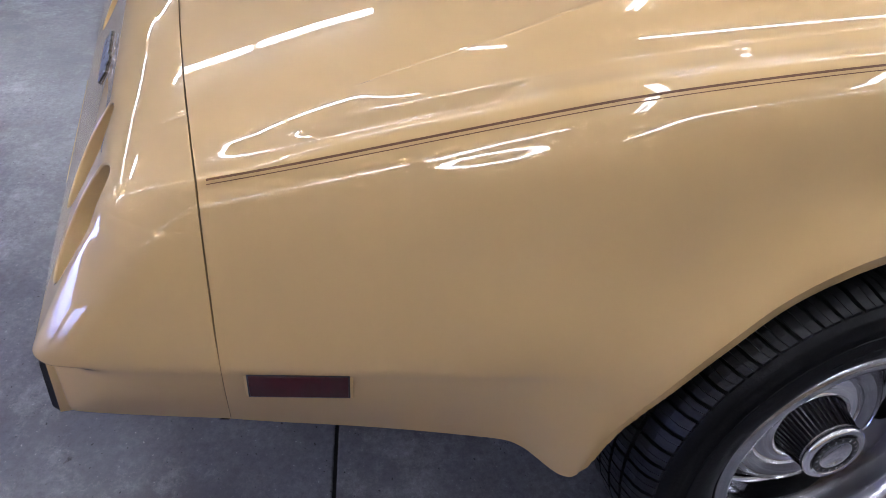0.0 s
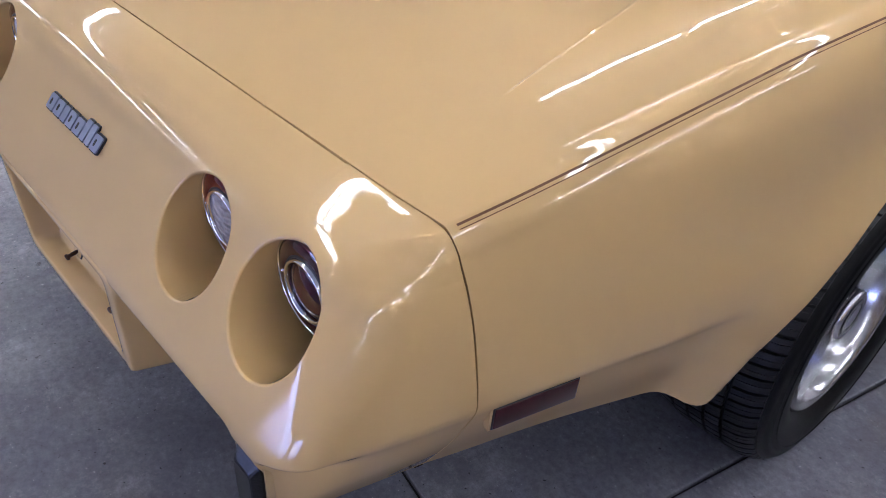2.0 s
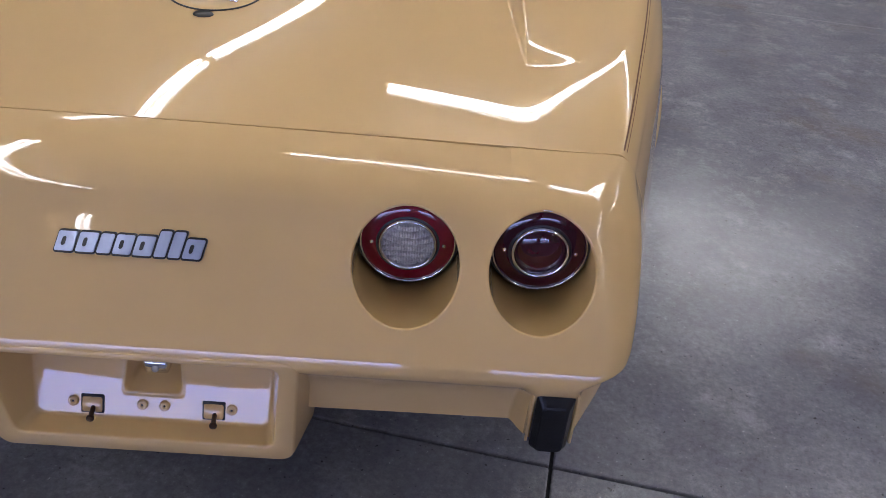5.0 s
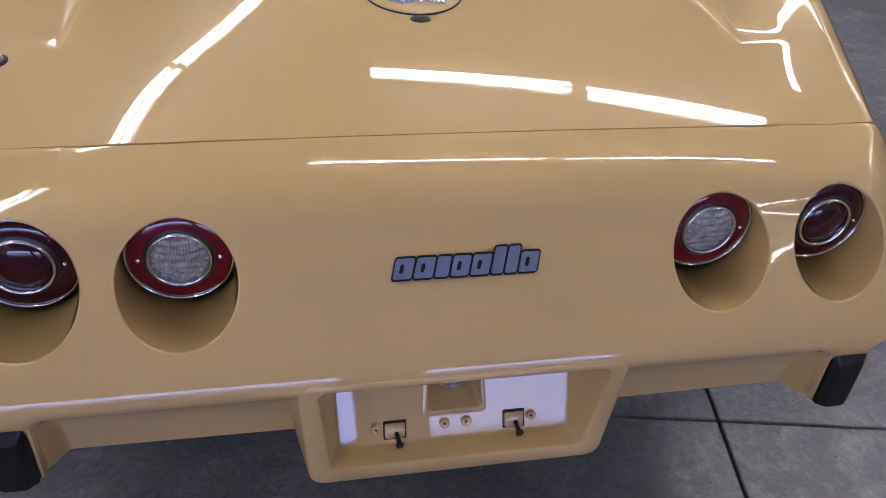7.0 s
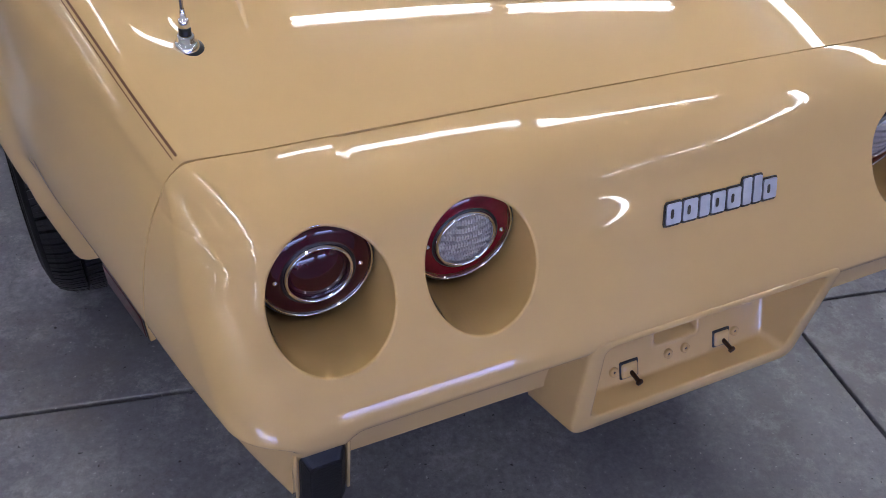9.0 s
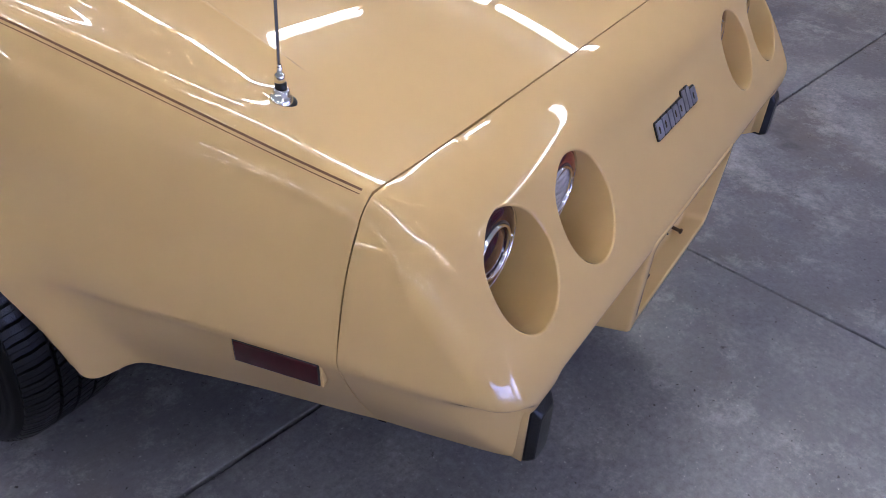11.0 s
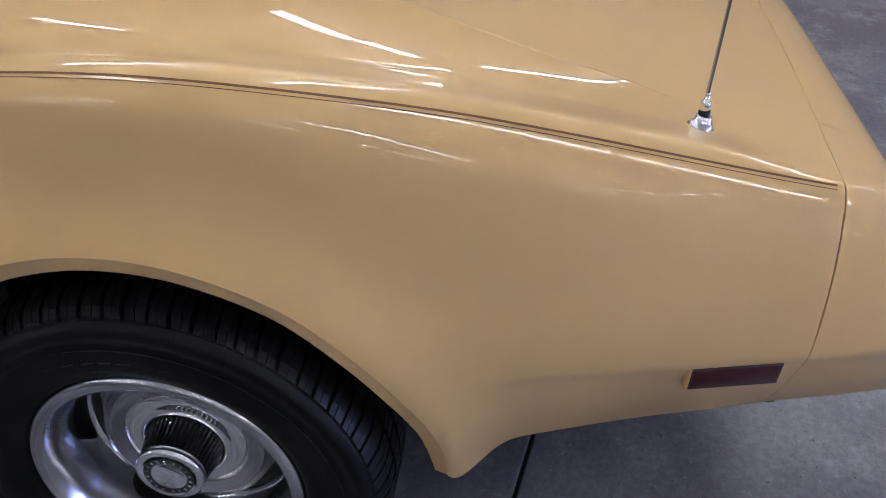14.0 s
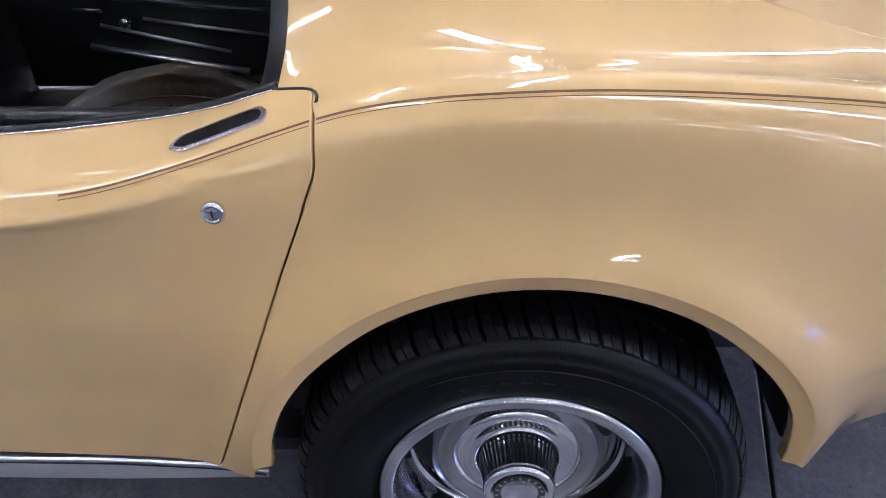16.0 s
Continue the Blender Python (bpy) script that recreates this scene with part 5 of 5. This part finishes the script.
# ---- roof, screen and rear window ----
bm = bmesh.new()
rows = []
for y in np.linspace(1.40, 2.08, 14):
    w = 0.515 + 0.01 * math.sin((y - 1.4) / 0.68 * math.pi)
    zt = 1.172 + 0.018 * math.sin((y - 1.38) / 0.75 * math.pi)
    rows.append([bm.verts.new((w * u, y, zt + 0.018 * (1 - u * u))) for u in np.linspace(-1, 1, 17)])
for p, q in zip(rows, rows[1:]):
    for i in range(16):
        bm.faces.new((p[i], p[i + 1], q[i + 1], q[i]))
geo = bmesh.ops.extrude_face_region(bm, geom=bm.faces[:])
bmesh.ops.translate(bm, vec=(0, 0, -0.03), verts=[w for w in geo["geom"] if isinstance(w, bmesh.types.BMVert)])
bmesh.ops.recalc_face_normals(bm, faces=bm.faces)
part("roof", bm, PAINT, car)


def pane(name, corners, mat, label, thick=0.005):
    bm = bmesh.new()
    n = (Vector(corners[1]) - Vector(corners[0])).cross(Vector(corners[3]) - Vector(corners[0])).normalized() * thick
    a = [bm.verts.new(c) for c in corners]
    b = [bm.verts.new(Vector(c) - n) for c in corners]
    bm.faces.new(a)
    bm.faces.new(list(reversed(b)))
    for i in range(4):
        bm.faces.new((a[i], b[i], b[(i + 1) % 4], a[(i + 1) % 4]))
    bmesh.ops.recalc_face_normals(bm, faces=bm.faces)
    ob = part(name, bm, mat, car, label, True)
    ob.visible_shadow = False
    return ob


pane("rear_window", [(-0.50, 1.30, 0.90), (0.50, 1.30, 0.90), (0.50, 1.40, 1.165), (-0.50, 1.40, 1.165)], GLASS, "clear rear window")
pane("windscreen", [(-0.66, 2.58, 0.875), (0.66, 2.58, 0.875), (0.50, 2.08, 1.165), (-0.50, 2.08, 1.165)], GLASS, "clear windscreen")
for s in (-1, 1):
    part("screen_pillar", tube_along([(s * 0.70, 2.60, 0.875), (s * 0.62, 2.34, 1.03), (s * 0.52, 2.07, 1.168)], 0.022, 10), PAINT, car)

# ---- cabin ----
bm = bmesh.new()
box(bm, (-0.70, 1.32, 0.24), (0.70, 2.62, 0.27), 0.0)
box(bm, (-0.70, 1.36, 0.27), (0.70, 1.40, 0.93), 0.0)
box(bm, (-0.70, 2.58, 0.27), (0.70, 2.62, 0.87), 0.0)
box(bm, (-0.12, 1.40, 0.27), (0.12, 2.58, 0.50), 0.02)
part("cabin_tub", bm, VINYL, car, "black carpeted cabin floor", True)
for s in (-1, 1):
    bm = bmesh.new()
    box(bm, (s * 0.66 - 0.012, 1.44, 0.30), (s * 0.66 + 0.015, 2.56, 0.86), 0.01)
    card = part("door_card", bm, VINYL, doors[0 if s < 0 else 1], "black ribbed vinyl door panel")

    def rail(name, p, q, r, mat, label=""):
        """A rounded bar on the panel from p to q, each (y, z)."""
        bm = tube_along([(s * 0.640, p[0], p[1]), (s * 0.637, 0.5 * (p[0] + q[0]), 0.5 * (p[1] + q[1])), (s * 0.640, q[0], q[1])], r, 10)
        return part(name, bm, mat, card, label)
    rail("card_strip", (2.345, 0.432), (1.885, 0.352), 0.0105, SILL, "bright metal strip")
    rail("card_pull", (2.30, 0.498), (1.93, 0.414), 0.0055, SILL, "thin bright line")
    rail("card_bead", (2.17, 0.516), (1.80, 0.463), 0.0050, SILL, "thin bright line")
    for k, z in enumerate((0.575, 0.615, 0.655, 0.70)):
        rail("card_rib", (2.40, z + 0.02), (1.60, z - 0.06), 0.009, VINYL)
    rail("card_handle", (2.365, 0.547), (2.285, 0.541), 0.0060, CHROME, "bright inner handle")
    bm = bmesh.new()
    lathe(bm, [(0.0, 0.02), (0.010, 0.02), (0.015, 0.014), (0.017, 0.008), (0.020, 0.0)], pose(s * 0.635, 2.221, 0.508, 0, -90 * s, 0), 20)
    part("card_knob", bm, CHROME, card, "round bright knob")


def seat(s):
    bm = bmesh.new()
    box(bm, (-0.245, 1.72, 0.268), (0.245, 2.25, 0.36 if s > 0 else 0.46), 0.045, 5)
    thing = part("seat", bm, LEATHER, car, "dark brown leather bucket seat")
    # backrest: a thick rounded cushion, leaning back, with a puffed top roll, piping and seams
    def cushion(u, w):
        """A point of the top: u from the front edge to the back, w across."""
        e = abs(w) ** 3.2
        y = 1.99 - 0.41 * u
        z = 0.605 + 0.150 * math.sin(min(1, 0.06 + u * 0.75) * math.pi * 0.86) ** 0.8 - 0.055 * e - 0.05 * u * u
        roll = float(smooth(0.02, 0.16, -s * w - 0.45 * (u - 0.35))) - float(smooth(0.80, 1.0, abs(w)))
        crease = 0.0022 * math.sin(23 * u + 7 * w + 2 * math.sin(5 * w)) * math.sin(13 * w - 9 * u) + 0.0012 * math.sin(47 * w + 29 * u)
        return Vector((w * (0.235 - 0.045 * u * u) * (1 - 0.05 * (1 - u) ** 6), y, z + 0.026 * roll + crease * (0.35 + 0.65 * roll)))
    bm = bmesh.new()
    nu, nv = 41, 41
    top = [[cushion(i / (nu - 1), -1 + 2 * j / (nv - 1)) for j in range(nv)] for i in range(nu)]
    mid_c = Vector((0, 1.82, 0.50))
    rows = [[bm.verts.new(p) for p in row] for row in top]
    for p, q in zip(rows, rows[1:]):
        for j in range(nv - 1):
            bm.faces.new((p[j], p[j + 1], q[j + 1], q[j]))
    ring = [rows[0][j] for j in range(nv)] + [rows[i][-1] for i in range(1, nu)] + [rows[-1][j] for j in range(nv - 2, -1, -1)] + [rows[i][0] for i in range(nu - 2, 0, -1)]
    edge = [w.co.copy() for w in ring]
    prev = ring
    for drop, grow in ((0.02, 1.05), (0.05, 1.06), (0.09, 1.03), (0.12, 0.98)) if s > 0 else ((0.02, 1.05), (0.05, 1.06), (0.14, 1.02), (0.26, 0.94)):
        low = [bm.verts.new(Vector((c.x * grow, mid_c.y + (c.y - mid_c.y) * grow + 0.3 * drop, c.z - drop))) for c in edge]
        for i in range(len(ring)):
            j = (i + 1) % len(ring)
            bm.faces.new((prev[i], prev[j], low[j], low[i]))
        prev = low
    bm.faces.new(prev)
    bmesh.ops.recalc_face_normals(bm, faces=bm.faces)
    off = Vector((s * 0.385, 0, -0.35 if s > 0 else 0.0))  # the passenger's backrest lies folded low
    bmesh.ops.translate(bm, vec=off, verts=bm.verts)
    back = part("backrest", bm, LEATHER, thing, "creased brown leather backrest")
    off = off + Vector((0, 0, 0.001))
    part("piping", tube_along([c + off + Vector((0, 0, 0.001)) for c in edge] + [edge[0] + off], 0.0055, 6), VINYL, back)
    for uu, ww in (((0.03, 0.98), (s * 0.11, -s * 0.32)), ((0.30, 0.62), (s * 0.95, s * 0.02)), ((0.34, 0.66), (s * 0.95, s * 0.0))):
        line = [cushion(uu[0] + (uu[1] - uu[0]) * t, ww[0] + (ww[1] - ww[0]) * t) + off for t in np.linspace(0, 1, 24)]
        part("seam", tube_along(line, 0.0022, 6), VINYL, back)
    for w in thing.data.vertices:
        w.co.x += s * 0.385


for s in (-1, 1):
    seat(s)

# ---- stone cladding of the east wall ----
def stone_mesh(w, h, seed):
    rnd = random.Random(seed)
    bm = bmesh.new()
    box(bm, (-0.05, -w / 2, -h / 2), (0, w / 2, h / 2), 0.022, 2)
    for q in bm.verts:
        q.co += Vector((rnd.uniform(-0.006, 0.006), rnd.uniform(-0.008, 0.008), rnd.uniform(-0.008, 0.008)))
    me = bpy.data.meshes.new("stone")
    bm.to_mesh(me)
    bm.free()
    me.materials.append(STONE)
    return me


rnd = random.Random(11)
kinds = [(w, stone_mesh(w - 0.05, 0.255, k)) for k, w in enumerate((0.42, 0.56, 0.68))]
for row in range(10):
    y = -6.4 - 0.2 * (row % 3)
    while y < 4.6:
        w, me = rnd.choice(kinds)
        stone = new("stone", me)
        stone.parent = wall_east
        stone.location = (6.203, y + w / 2, 0.16 + 0.305 * row)
        y += w
